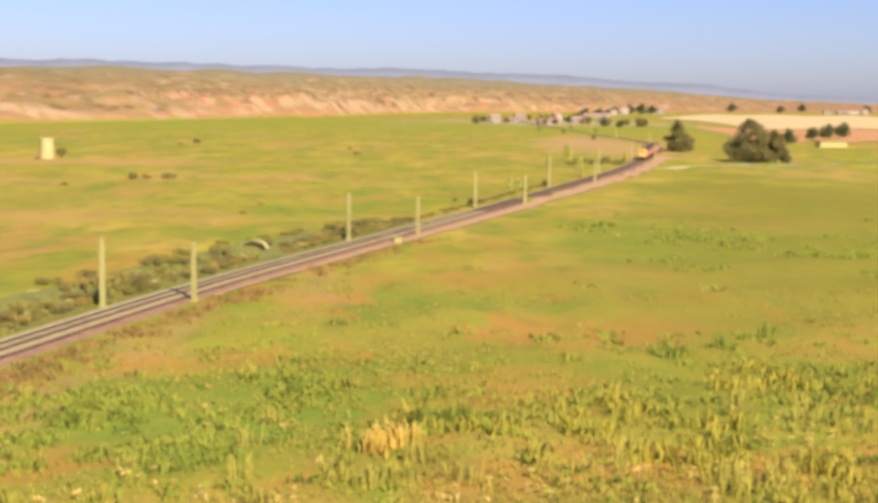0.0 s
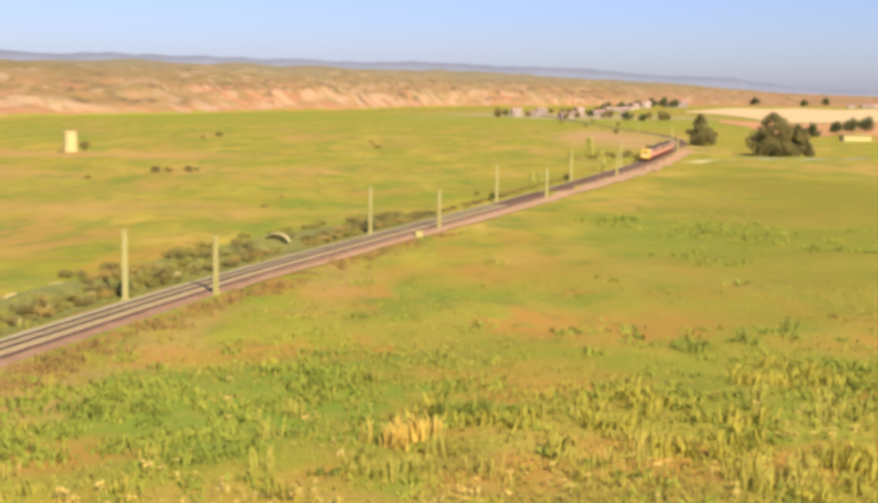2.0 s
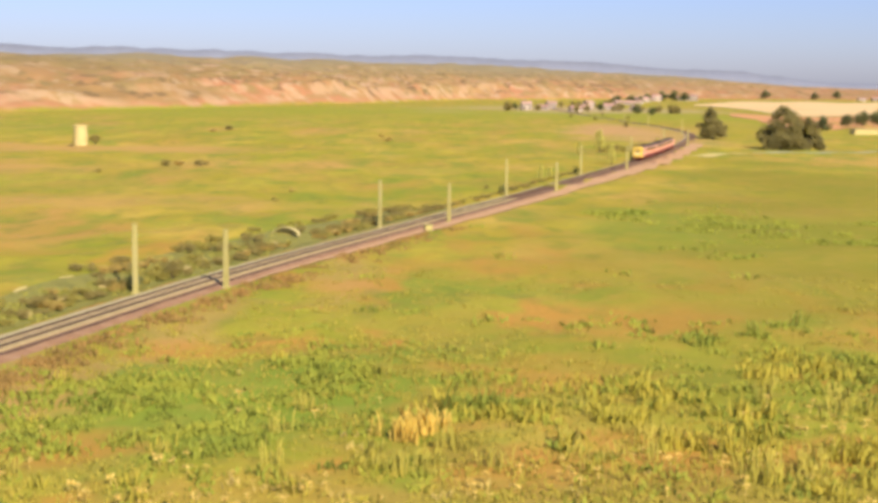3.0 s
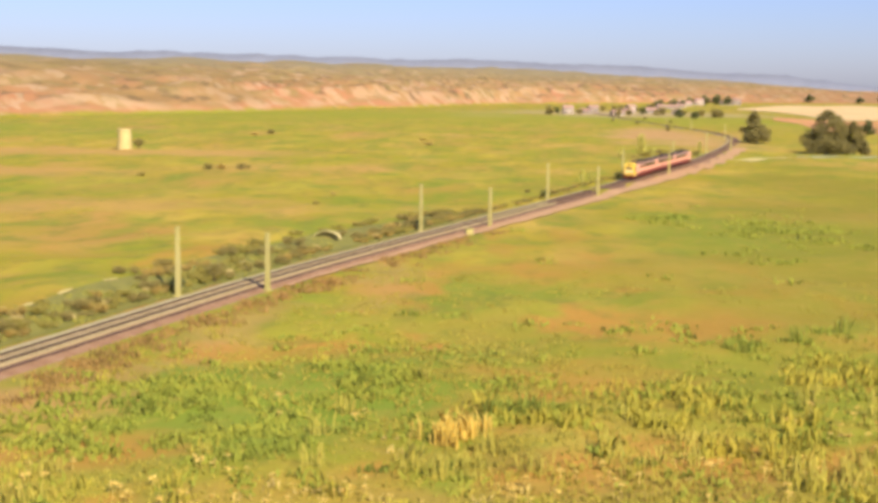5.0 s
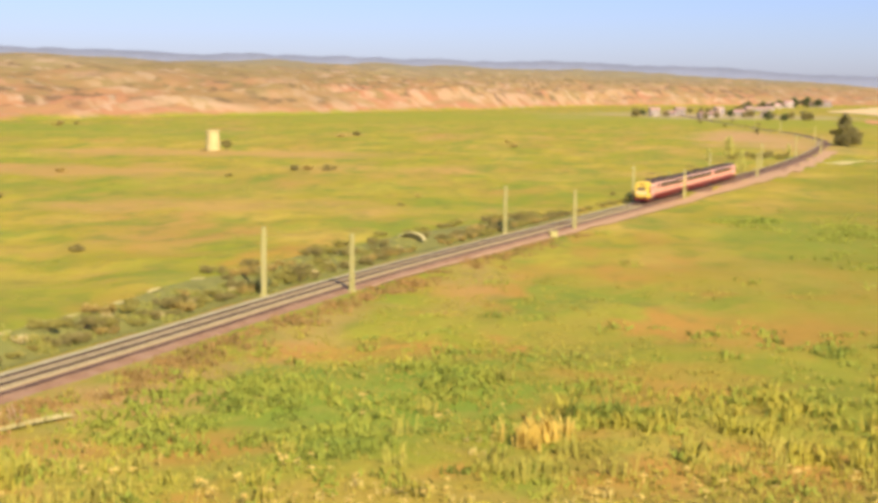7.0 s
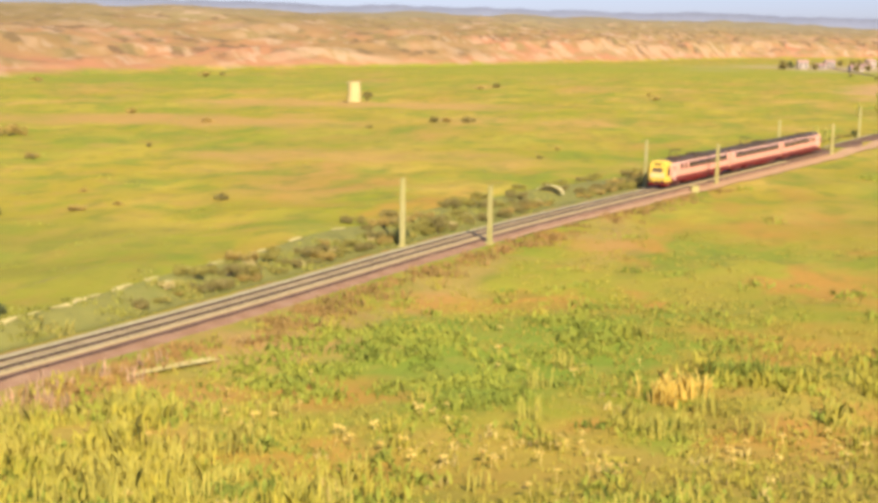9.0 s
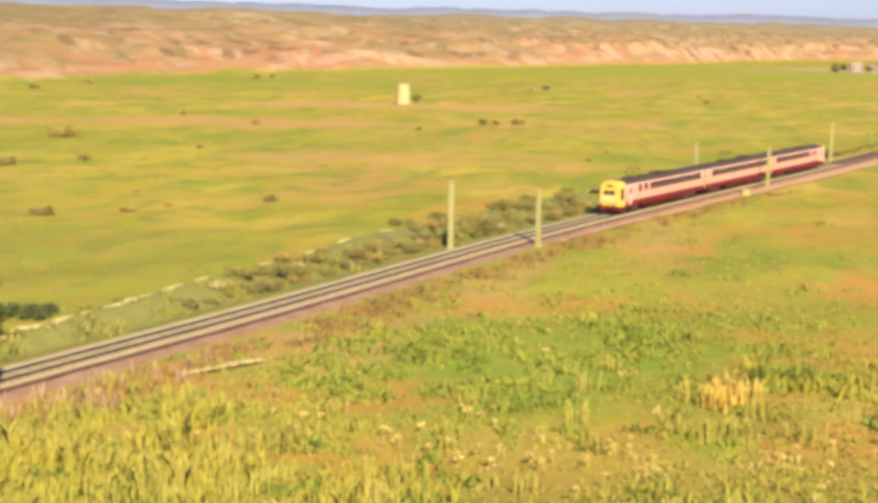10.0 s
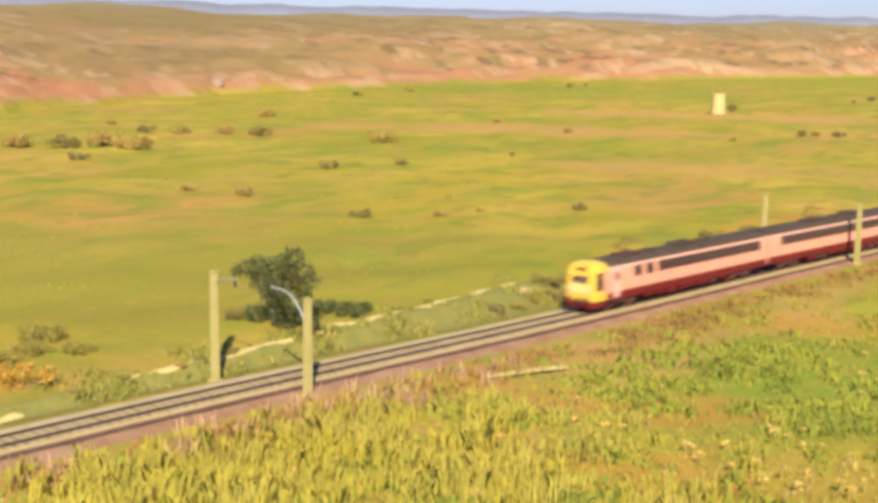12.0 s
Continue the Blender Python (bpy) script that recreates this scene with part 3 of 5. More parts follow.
# ---------------------------------------------------------------- catenary masts
def build_mast(arm, tall):
    m = thing("catenary_mast", "%s weathered concrete catenary mast beside the track" % ("tall pale" if tall > 6.5 else "pale"), "mast", group="catenary masts")
    bm = bmesh.new()
    for z0, z1, w0, w1 in ((0, tall, 0.25, 0.20),):
        r = bmesh.ops.create_cube(bm, size=1)
        for v in r["verts"]:
            w = w1 if v.co.z > 0 else w0
            v.co = Vector((math.copysign(w, v.co.x), math.copysign(w * 0.85, v.co.y), z1 if v.co.z > 0 else z0))
        bmesh.ops.bevel(bm, geom=[e for e in bm.edges], offset=0.035, segments=2, affect="EDGES")
    part("post", bm, M_CONCRETE, m)
    part("footing", box(bmesh.new(), -0.36, 0.36, -0.36, 0.36, -0.6, 0.16, 0.04), M_CONCRETE, m)
    part("cap", box(bmesh.new(), -0.24, 0.24, -0.21, 0.21, tall - 0.02, tall + 0.06, 0.02), M_CONCRETE, m)
    if arm:
        u = 4.3 if tall < 6.5 else 6.0
        pts = [(0.15, 0, u), (0.6, 0, u + 0.75), (1.2, 0, u + 1.35), (1.8, 0, u + 1.7), (2.5, 0, u + 1.82), (3.3, 0, u + 1.84)] if tall < 6.5 else [(0.15, 0, u + 0.2), (0.8, 0, u + 0.5), (1.5, 0, u + 0.6), (2.3, 0, u + 0.62)]
        part("bracket_arm", tube(bmesh.new(), pts, [0.075 if tall < 6.5 else 0.045] * len(pts)), M_GALV, m, "curved galvanised tube reaching over the track")
        x, z = pts[-1][0] - 0.2, pts[-1][2]
        bm = bmesh.new()
        tube(bm, [(x, 0, z), (x, 0, z - 0.45)], [0.06, 0.06], 8)
        for k in (0.08, 0.18, 0.28, 0.38):
            tube(bm, [(x, 0, z - k - 0.02), (x, 0, z - k + 0.02)], [0.10, 0.10], 8)
        part("insulator", bm, M_GLASS_DARK, m, "dark ribbed insulator")
    return m


masts = [(186.2, -1, 1), (188.0, 1, 1), (252.0, -1, 0), (258.4, 1, 0), (318.0, -1, 0), (329.5, 1, 0), (382.0, -1, 0), (395.0, 1, 0),
         (448.5, -1, 0), (474.0, 1, 0), (517.0, -1, 0), (600.0, -1, 0), (622.0, 1, 0), (735.0, -1, 0), (880.0, -1, 0), (990.0, 1, 0)]
made_masts = {}
for s, side, arm in masts:
    p, h = on_line(s, side * 3.3)
    m = pose(p.x, p.y, FLAT, 0, 0, h - 90 + (0 if side < 0 else 180))
    if (side, arm) in made_masts:
        copy_thing(made_masts[side, arm], m)
    else:
        made_masts[side, arm] = build_mast(arm, 6.85 if side < 0 else 5.85)
        made_masts[side, arm].matrix_basis = m


# ---------------------------------------------------------------- the train
CAR, GAP = 26.2, 0.7
HALF = 1.45


def section(z):
    """Half width of the body at a height over the rails."""
    if z < 1.2:
        return HALF - 0.06 * (1.2 - z)
    if z < 2.5:
        return HALF
    if z < 3.4:
        return HALF - 0.10 * ((z - 2.5) / 0.9) ** 2
    k = min(1, (z - 3.4) / 0.5)
    return (HALF - 0.10) * math.sqrt(max(0, 1 - k ** 2.4))


def flank(name, z0, z1, x0, x1, material, parent, label="", steps=4, grow=0.0, deep=0.04):
    """A panel on each flank of a car between two heights, with its own thickness."""
    made = []
    for s in (-1, 1):
        bm = bmesh.new()
        rows = []
        for i in range(steps + 1):
            z = z0 + (z1 - z0) * i / steps
            y = s * (section(z) + grow)
            rows.append([bm.verts.new(q) for q in ((x0, y, z), (x1, y, z), (x1, y - s * deep, z), (x0, y - s * deep, z))])
        for a, b in zip(rows, rows[1:]):
            for k in range(4):
                bm.faces.new((a[k], a[(k + 1) % 4], b[(k + 1) % 4], b[k]))
        bm.faces.new(rows[0])
        bm.faces.new(rows[-1])
        bmesh.ops.recalc_face_normals(bm, faces=bm.faces)
        made.append(part(name, bm, material, parent, label))
    return made


def roof(x0, x1):
    bm = bmesh.new()
    ring = []
    for i in range(17):
        a = math.pi * i / 16
        c = math.cos(a)
        y = (HALF - 0.10) * math.copysign(abs(c) ** 0.8, c)
        z = 3.4 + 0.48 * math.sin(a) ** 0.85
        ring.append((bm.verts.new((x0, y, z)), bm.verts.new((x1, y, z))))
    for a, b in zip(ring, ring[1:]):
        bm.faces.new((a[0], a[1], b[1], b[0]))
    bm.faces.new([a[0] for a in ring])
    bm.faces.new([a[1] for a in ring][::-1])
    return bm


def build_bogie(car, x):
    bm = bmesh.new()
    for y in (-1.05, 1.05):
        box(bm, x - 1.7, x + 1.7, y - 0.1, y + 0.1, 0.42, 0.72, 0.04)
        for dx in (-1.25, 1.25):
            box(bm, x + dx - 0.22, x + dx + 0.22, y - 0.16, y + 0.16, 0.30, 0.66, 0.04)
    box(bm, x - 0.35, x + 0.35, -1.1, 1.1, 0.45, 0.85)
    b = part("bogie", bm, M_LIT_GEAR, car, "brown bogie frame, coloured lighter as if sunlit")
    for dx in (-1.25, 1.25):
        w = bmesh.new()
        for y in (-0.77, 0.77):
            tube(w, [(x + dx, y - 0.065, 0.46), (x + dx, y + 0.065, 0.46)], [0.46, 0.46], 20)
        tube(w, [(x + dx, -0.77, 0.46), (x + dx, 0.77, 0.46)], [0.09, 0.09], 10)
        part("wheelset", w, M_LIT_GEAR, b)


def build_car(cab):
    """A car, its origin under its middle at the rail heads, +x the way it runs. cab: 1 in front, -1 behind, 0 none."""
    name = "driving_car" if cab > 0 else ("rear_driving_car" if cab < 0 else "middle_car")
    label = {1: "leading railcar with a yellow cab, cream flanks and dark red skirt", 0: "middle railcar with cream flanks, dark windows and pantograph roof", -1: "last railcar, cream flanks over a dark red skirt"}[cab]
    car = thing(name, label, "railcar", group="cars of the train")
    L = CAR / 2
    x0, x1 = -L + (1.7 if cab < 0 else 0), L - (1.7 if cab > 0 else 0)
    flank("lower_flank", 0.80, 1.46, x0, x1, M_RED, car, "dark red lower flank")
    flank("waist_panel", 1.46, 2.36, x0, x1, M_CREAM, car, "salmon cream waist panel")
    flank("window_band", 2.36, 3.28, x0, x1, M_PANE, car, "dark window band")
    flank("gutter", 3.24, 3.42, x0, x1, M_WHITE, car, "pale gutter line", steps=2, grow=0.025)
    part("roof", roof(x0, x1), M_ROOF, car, "grey ribbed roof")
    part("floor_pan", box(bmesh.new(), x0, x1, -1.36, 1.36, 0.86, 0.98), M_GEAR, car)
    for x in ((x0, x1) if cab == 0 else ((x0,) if cab > 0 else (x1,))):
        bm = box(bmesh.new(), x - 0.04, x + 0.04, -1.36, 1.36, 0.95, 3.45)
        part("end_wall", bm, M_CREAM, car)
        g = bmesh.new()
        s = math.copysign(1, x)
        for k in range(4):
            box(g, x + s * (0.05 + k * 0.07), x + s * (0.09 + k * 0.07), -0.62, 0.62, 1.05, 3.15, 0.01)
        part("gangway_bellows", g, M_GEAR, car, "dark folded gangway bellows")
    # end panels, the short panel behind the cab, and panes between thin pillars
    panels = [(x0, x0 + 1.1), (x1 - 2.0, x1)]
    if cab > 0:
        panels = [(x0, x0 + 1.1), (L - 5.2, x1), (L - 6.9, L - 6.3), (L - 8.6, L - 8.0)]
    if cab < 0:
        panels = [(x1 - 1.1, x1), (x0, 5.2 - L), (6.3 - L, 6.9 - L), (8.0 - L, 8.6 - L)]
    for a, b in panels:
        flank("end_panel", 2.36, 3.24, a, b, M_CREAM, car, steps=2, grow=0.012)
    x = x0 + 0.9
    while x < x1 - 1.9:
        if all(x + 1.6 < a or x > b for a, b in panels):
            flank("pillar", 2.44, 3.22, x + 1.52, x + 1.60, M_GEAR, car, steps=2, grow=0.012)
            flank("window", 2.44, 3.2, x + 0.03, x + 1.47, M_PANE, car, steps=2, grow=0.014)
        x += 1.6
    if cab:
        d = cab * (L - 2.9)
        flank("door", 1.0, 3.22, d - 0.42, d + 0.42, M_WHITE, car, "pale cab side door", steps=6, grow=0.02)
        flank("door_window", 2.3, 3.0, d - 0.24, d + 0.24, M_PANE, car, "dark window of the cab door", steps=2, grow=0.03)
        part("door_step", box(bmesh.new(), d - 0.4, d + 0.4, -1.5, 1.5, 0.52, 0.58), M_GEAR, car)
    for x in (-L + 4.1, L - 4.1):
        build_bogie(car, x)
    rng = random.Random(7 + cab)
    x = -L + 6.6
    while x < L - 7.6:
        w = rng.uniform(0.9, 2.2)
        part("equipment_case", box(bmesh.new(), x, x + w, -1.32, 1.32, rng.uniform(0.34, 0.5), 0.92, 0.04), M_RED if rng.random() < 0.75 else M_GEAR, car)
        x += w + rng.uniform(0.15, 0.6)
    if cab > 0 or cab < 0:
        build_cab(car, cab, L)
    if cab >= 0:
        build_roof_gear(car, L, cab)
    for x in (-L + 9, -2.0, L - 9.5):
        v = bmesh.new()
        box(v, x - 0.7, x + 0.7, -0.5, 0.5, 3.78, 4.0, 0.08)
        part("roof_vent", v, M_ROOF, car)
    return car


def build_cab(car, cab, L):
    """The rounded nose: rings from the body's section to the face."""
    s = 1 if cab > 0 else -1
    paint = M_YELLOW
    bm = bmesh.new()
    rings = []
    heights = [0.92, 1.2, 1.46, 1.9, 2.42, 2.8, 3.1, 3.4, 3.55, 3.67, 3.77, 3.85, 3.875]
    for j, t in enumerate((0, 0.35, 0.65, 0.85, 0.96, 1.0)):
        x = L - 1.7 + 1.7 * t
        ring = []
        for z in heights:
            lean = 0.30 * max(0, (z - 2.3) / 1.8) * t
            full = section(z) if z < 3.4 else (HALF - 0.10) * max(0.04, math.cos(math.asin(min(1, ((z - 3.4) / 0.48) ** (1 / 0.85)))) ** 0.8)
            y = max(0.02, full - 0.26 * max(0, t - 0.5) ** 2 * 4 * 0.9)
            zz = z - (0.16 * max(0, t - 0.6) if z > 3.4 else 0)
            ring.append((s * (x - lean), y, zz))
        rings.append([bm.verts.new(p) for p in ring] + [bm.verts.new((p[0], -p[1], p[2])) for p in reversed(ring)])
    n = len(rings[0])
    for a, b in zip(rings, rings[1:]):
        for k in range(n - 1):
            bm.faces.new((a[k], a[k + 1], b[k + 1], b[k]))
    for k in range(n // 2 - 1):
        f = rings[-1]
        bm.faces.new((f[k], f[k + 1], f[n - 2 - k], f[n - 1 - k]))
    bmesh.ops.recalc_face_normals(bm, faces=bm.faces)
    nose = part("cab_shell", bm, paint, car, "bright yellow rounded cab front")
    f = s * (L + 0.012)

    def plate(name, y0, y1, z0, z1, mat, lab="", proud=0.0):
        b = bmesh.new()
        def px(z):
            return f + s * proud - s * 0.30 * max(0, (z - 2.3) / 1.8)
        v = [b.verts.new((px(z), y, z)) for y, z in ((y0, z0), (y1, z0), (y1, z1), (y0, z1))]
        w = [b.verts.new((px(z) - s * 0.05, y, z)) for y, z in ((y0, z0), (y1, z0), (y1, z1), (y0, z1))]
        b.faces.new(v if s > 0 else v[::-1])
        for k in range(4):
            b.faces.new((v[k], w[k], w[(k + 1) % 4], v[(k + 1) % 4]))
        bmesh.ops.recalc_face_normals(b, faces=b.faces)
        return part(name, b, mat, nose, lab)
    plate("windscreen", -0.72, -0.02, 2.30, 2.82, M_PANE, "dark windscreen pane")
    plate("windscreen", 0.02, 0.72, 2.30, 2.82, M_PANE, "dark windscreen pane")
    plate("front_panel", -1.02, 1.02, 1.5, 2.2, M_PALE, "paler yellow lower front panel", 0.004)
    plate("destination_box", -0.45, 0.45, 3.2, 3.46, M_GEAR, "dark destination box")
    for y in (-0.8, 0.8):
        h = tube(bmesh.new(), [(f - s * 0.05, y, 1.72), (f + s * 0.05, y, 1.72)], [0.15, 0.15], 14)
        part("headlight", h, M_WHITE, nose, "round pale headlight")
    vb = bmesh.new()
    box(vb, min(s * (L - 1.6), s * (L + 0.05)), max(s * (L - 1.6), s * (L + 0.05)), -1.36, 1.36, 0.36, 0.98, 0.08)
    part("valance", vb, M_RED, nose, "dark red front valance")
    for y in (-0.85, 0.85):
        part("buffer", tube(bmesh.new(), [(s * L, y, 1.05), (s * (L + 0.45), y, 1.05), (s * (L + 0.5), y, 1.05)], [0.1, 0.1, 0.22], 12), M_GEAR, nose)
    part("coupler", box(bmesh.new(), min(s * L, s * (L + 0.4)), max(s * L, s * (L + 0.4)), -0.15, 0.15, 0.85, 1.1, 0.03), M_GEAR, nose)
    ends = sorted((s * (L - 1.72), s * (L - 1.15)))
    flank("cab_flank", 1.46, 3.1, *ends, M_CREAM, nose, "salmon cab flank", grow=0.015)
    ends = sorted((s * (L - 1.1), s * (L - 0.3)))
    flank("cab_window", 1.75, 3.1, *ends, M_PANE, nose, steps=2, grow=0.004)


def build_roof_gear(car, L, cab):
    x = L - 6.0 if cab > 0 else 3.0
    bm = bmesh.new()
    box(bm, x - 1.1, x + 1.1, -0.75, 0.75, 3.86, 3.98, 0.02)
    base = part("pantograph_base", bm, M_GEAR, car, "dark pantograph frame")
    for y in (-0.55, 0.55):
        part("lower_arm", tube(bmesh.new(), [(x - 0.9, y, 3.98), (x + 0.85, y * 0.8, 4.5)], [0.05, 0.04], 6), M_GEAR, base)
        part("upper_arm", tube(bmesh.new(), [(x + 0.85, y * 0.8, 4.5), (x - 0.6, y * 0.6, 5.0)], [0.04, 0.035], 6), M_GEAR, base)
    part("contact_bow", tube(bmesh.new(), [(x - 0.6, -0.95, 4.86), (x - 0.6, -0.7, 5.04), (x - 0.6, 0.7, 5.04), (x - 0.6, 0.95, 4.86)], [0.05] * 4, 6), M_GEAR, base)
    for dx in (-9.5, -8.0):
        part("roof_case", box(bmesh.new(), x + dx, x + dx + 1.2, -0.8, 0.8, 3.74, 4.1, 0.08), M_ROOF, car, "squat roof equipment case")


lead, middle, rear = build_car(1), build_car(0), build_car(-1)


# ---------------------------------------------------------------- plants
def leaf_cloud(rng, blobs, count, size, squash=0.8):
    """Many small tilted leaf clumps spread through rough blobs (x, y, z, radius)."""
    verts, faces = [], []
    weights = [b[3] ** 2 for b in blobs]
    for _ in range(count):
        cx, cy, cz, r = rng.choices(blobs, weights)[0]
        d = Vector((rng.gauss(0, 1), rng.gauss(0, 1), rng.gauss(0, 1))).normalized()
        q = r * rng.uniform(0.55, 1.08) * (1 + 0.22 * noise.noise(d * 2.3 + Vector((cx, cy, cz))))
        c = Vector((cx, cy, cz)) + Vector((d.x * q, d.y * q, d.z * q * squash))
        if c.z < 0.02:
            c.z = rng.uniform(0.02, 0.3)
        u = Vector((rng.gauss(0, 1), rng.gauss(0, 1), rng.gauss(0, 0.7))).normalized()
        w = u.cross(Vector((rng.gauss(0, 1), rng.gauss(0, 1), rng.gauss(0, 1)))).normalized()
        a = size * rng.uniform(0.5, 1.3)
        i = len(verts)
        verts += [tuple(c - u * a), tuple(c + w * a * 0.5), tuple(c + u * a), tuple(c - w * a * 0.5)]
        faces.append((i, i + 1, i + 2, i + 3))
    return verts, faces


def leaf_part(name, rng, blobs, count, size, material, parent, squash=0.8):
    v, f = leaf_cloud(rng, blobs, count, size, squash)
    ob = raw(name, v, f, material)
    ob.parent = parent
    return ob


def build_tree(name, label, seed, height, blobs, count, size, material, group=""):
    rng = random.Random(seed)
    tree = thing(name, label, "tree", group=group)
    bm = bmesh.new()
    h = height * 0.5
    tube(bm, [(0, 0, -0.4), (0.05 * h, 0, h * 0.3), (0.02 * h, 0.05 * h, h * 0.7), (0, 0, h)], [height * 0.045, height * 0.035, height * 0.028, height * 0.015], 9)
    trunk = part("trunk", bm, M_BARK, tree)
    for b in blobs[:6]:
        part("limb", tube(bmesh.new(), [(0.01 * h, 0.02 * h, h * 0.45), (b[0] * 0.5, b[1] * 0.5, (h * 0.45 + b[2]) / 2), (b[0] * 0.9, b[1] * 0.9, b[2])], [height * 0.02, height * 0.014, height * 0.006], 6), M_BARK, trunk)
    leaf_part("crown", rng, blobs, count, size, material, tree)
    return tree


def blob_crown(seed, n, width, z0, z1, r):
    rng = random.Random(seed)
    out = []
    for i in range(n):
        z = z0 + (z1 - z0) * (i + 0.5) / n
        k = 1 - 0.65 * (i / n)
        a = rng.uniform(0, math.tau)
        out.append((math.cos(a) * width * 0.5 * k * rng.uniform(0.3, 0.8), math.sin(a) * width * 0.5 * k * rng.uniform(0.3, 0.8), z, r * (0.6 + 0.55 * k) * rng.uniform(0.8, 1.15)))
    return out


def cone_crown(seed, n, width, height, z0, lean=0.0, at=(0, 0)):
    """Clumps that fill a ragged cone from z0 up to its height."""
    rng = random.Random(seed)
    out = []
    for i in range(n):
        u = ((i + 0.5) / n) ** 1.25
        z = z0 + (height - z0) * u
        R = width * 0.5 * (1 - u) ** 0.55
        a, q = rng.uniform(0, math.tau), R * math.sqrt(rng.uniform(0.1, 1))
        out.append((at[0] + math.cos(a) * q + lean * u, at[1] + math.sin(a) * q, z, width * rng.uniform(0.13, 0.20) * (1 - 0.5 * u)))
    return out


def put(ob, x, y, turn=0.0, size=1.0):
    ob.matrix_basis = pose(x, y, land_at(x, y), 0, 0, turn) @ Matrix.Diagonal((size, size, size, 1))
    return ob


# the dark tree behind the masts
put(build_tree("tree", "dark spreading wild olive tree leaning over scrub", 11, 6.2,
               [(-2.43, 0.0, 4.3, 0.95), (-1.21, 0.2, 4.4, 1.20), (0.13, 0.4, 4.3, 1.35), (1.71, 0.2, 5.5, 0.95), (1.10, 0.0, 4.8, 1.00), (2.57, -0.2, 4.5, 1.15), (3.18, 0.0, 3.8, 0.95), (0.86, -0.5, 3.1, 1.45), (1.84, 0.3, 2.1, 1.40), (0.25, 0.2, 2.2, 1.20), (1.23, 0.0, 0.9, 1.30), (-0.97, 0.0, 3.3, 1.00), (-1.82, 0.3, 0.7, 1.00), (3.42, 0.2, 0.5, 0.80), (-3.41, 0.0, 3.9, 0.50)],
               5600, 0.15, M_LEAF_DARK), -52.6, 72.8, 0, 0.91)

put(build_tree("tree", "tall olive-brown conical tree beside the bend", 21, 14.0, cone_crown(3, 60, 11.0, 12.6, 1.6, -1.6), 8500, 0.36, M_LEAF_BROWN, "trees at the bend"), 101.5, 556, 40, 1.05)
put(build_tree("tree", "broad olive-brown tree with a peaked bushy crown", 22, 13.0, cone_crown(4, 80, 14.5, 12.2, 1.3, 0.6), 11000, 0.36, M_LEAF_BROWN, "trees at the bend"), 109, 466, 0, 1.2)
put(build_tree("tree", "smaller olive-brown tree crowding the broad one", 23, 11.0, cone_crown(5, 40, 8.5, 10.2, 1.2, -0.5), 7000, 0.36, M_LEAF_BROWN, "trees at the bend"), 119.8, 470.5, 0, 1.12)
far_tree = build_tree("tree", "dark round tree far off on the plain", 24, 9.0, blob_crown(6, 8, 9.0, 2.0, 7.0, 2.4), 900, 0.6, M_LEAF_DARK, "trees on the plain")
put(far_tree, 182, 690)
rng = random.Random(5)
for x, y, k in [(215, 760, 0.9), (232, 790, 1.1), (250, 820, 1.2), (135, 1090, 1.0), (143, 1050, 0.8), (170, 1600, 1.4), (185, 1690, 1.6), (330, 2300, 2.2), (350, 2310, 2.4), (372, 2320, 2.0),
                (120, 1240, 0.9), (40, 1250, 0.8), (52, 1290, 1.0), (76, 1330, 0.9), (640, 2900, 2.4), (760, 2950, 2.0), (820, 3000, 2.2), (980, 3040, 2.3), (290, 2200, 1.7), (240, 1900, 1.4), (215, 1800, 1.5)]:
    put(copy_thing(far_tree, Matrix()), x, y, rng.uniform(0, 360), k)

hedge_tree = build_tree("tree", "grey-green bushy tree among the village houses", 25, 6.0, blob_crown(8, 8, 9.0, 1.2, 4.6, 1.9), 700, 0.5, M_LEAF_SCRUB, "village trees")
put(hedge_tree, 60, 1215)
rng = random.Random(15)
for i in range(26):
    put(copy_thing(hedge_tree, Matrix()), rng.uniform(30, 175), rng.uniform(1120, 1520), rng.uniform(0, 360), rng.uniform(0.7, 1.5))
for i in range(8):
    p, _ = on_line(rng.uniform(760, 1180), rng.choice((-1, 1)) * rng.uniform(9, 22))
    put(copy_thing(hedge_tree, Matrix()), p.x, p.y, rng.uniform(0, 360), rng.uniform(0.35, 0.6))

# two slim yellow shrubs and a few more by the line
slim = build_tree("shrub", "slim yellow-green shrub beside the track", 31, 4.6, [(0, 0, 1.2, 0.9), (0.2, 0.1, 2.4, 1.0), (-0.1, 0, 3.6, 0.8), (0.1, 0, 4.4, 0.5)], 700, 0.2, M_SHRUB, "yellow shrubs")
slim["category"] = "shrub"
put(slim, 41.5, 430, 0, 1.6)
for x, y, k in [(38.0, 357, 1.2), (33, 402, 0.9), (66, 470, 0.8), (15.5, 290, 0.7), (17.5, 292, 0.6)]:
    put(copy_thing(slim, Matrix()), x, y, rng.uniform(0, 360), k)


def build_bush(label, seed, n, width, height, material, count, size, group):
    r = random.Random(seed)
    bush = thing("bush", label, "bush", group=group)
    blobs = [(r.uniform(-0.5, 0.5) * width * 0.75, r.uniform(-0.5, 0.5) * width * 0.6, height * r.uniform(0.3, 0.62), min(width, height) * r.uniform(0.26, 0.46)) for _ in range(n)]
    stem = bmesh.new()
    for b in blobs[:4]:
        tube(stem, [(0, 0, -0.2), (b[0] * 0.5, b[1] * 0.5, b[2] * 0.5), (b[0], b[1], b[2])], [0.05, 0.035, 0.015], 5)
    part("stem", stem, M_BARK, bush)
    leaf_part("foliage", r, blobs, count, size, material, bush)
    return bush


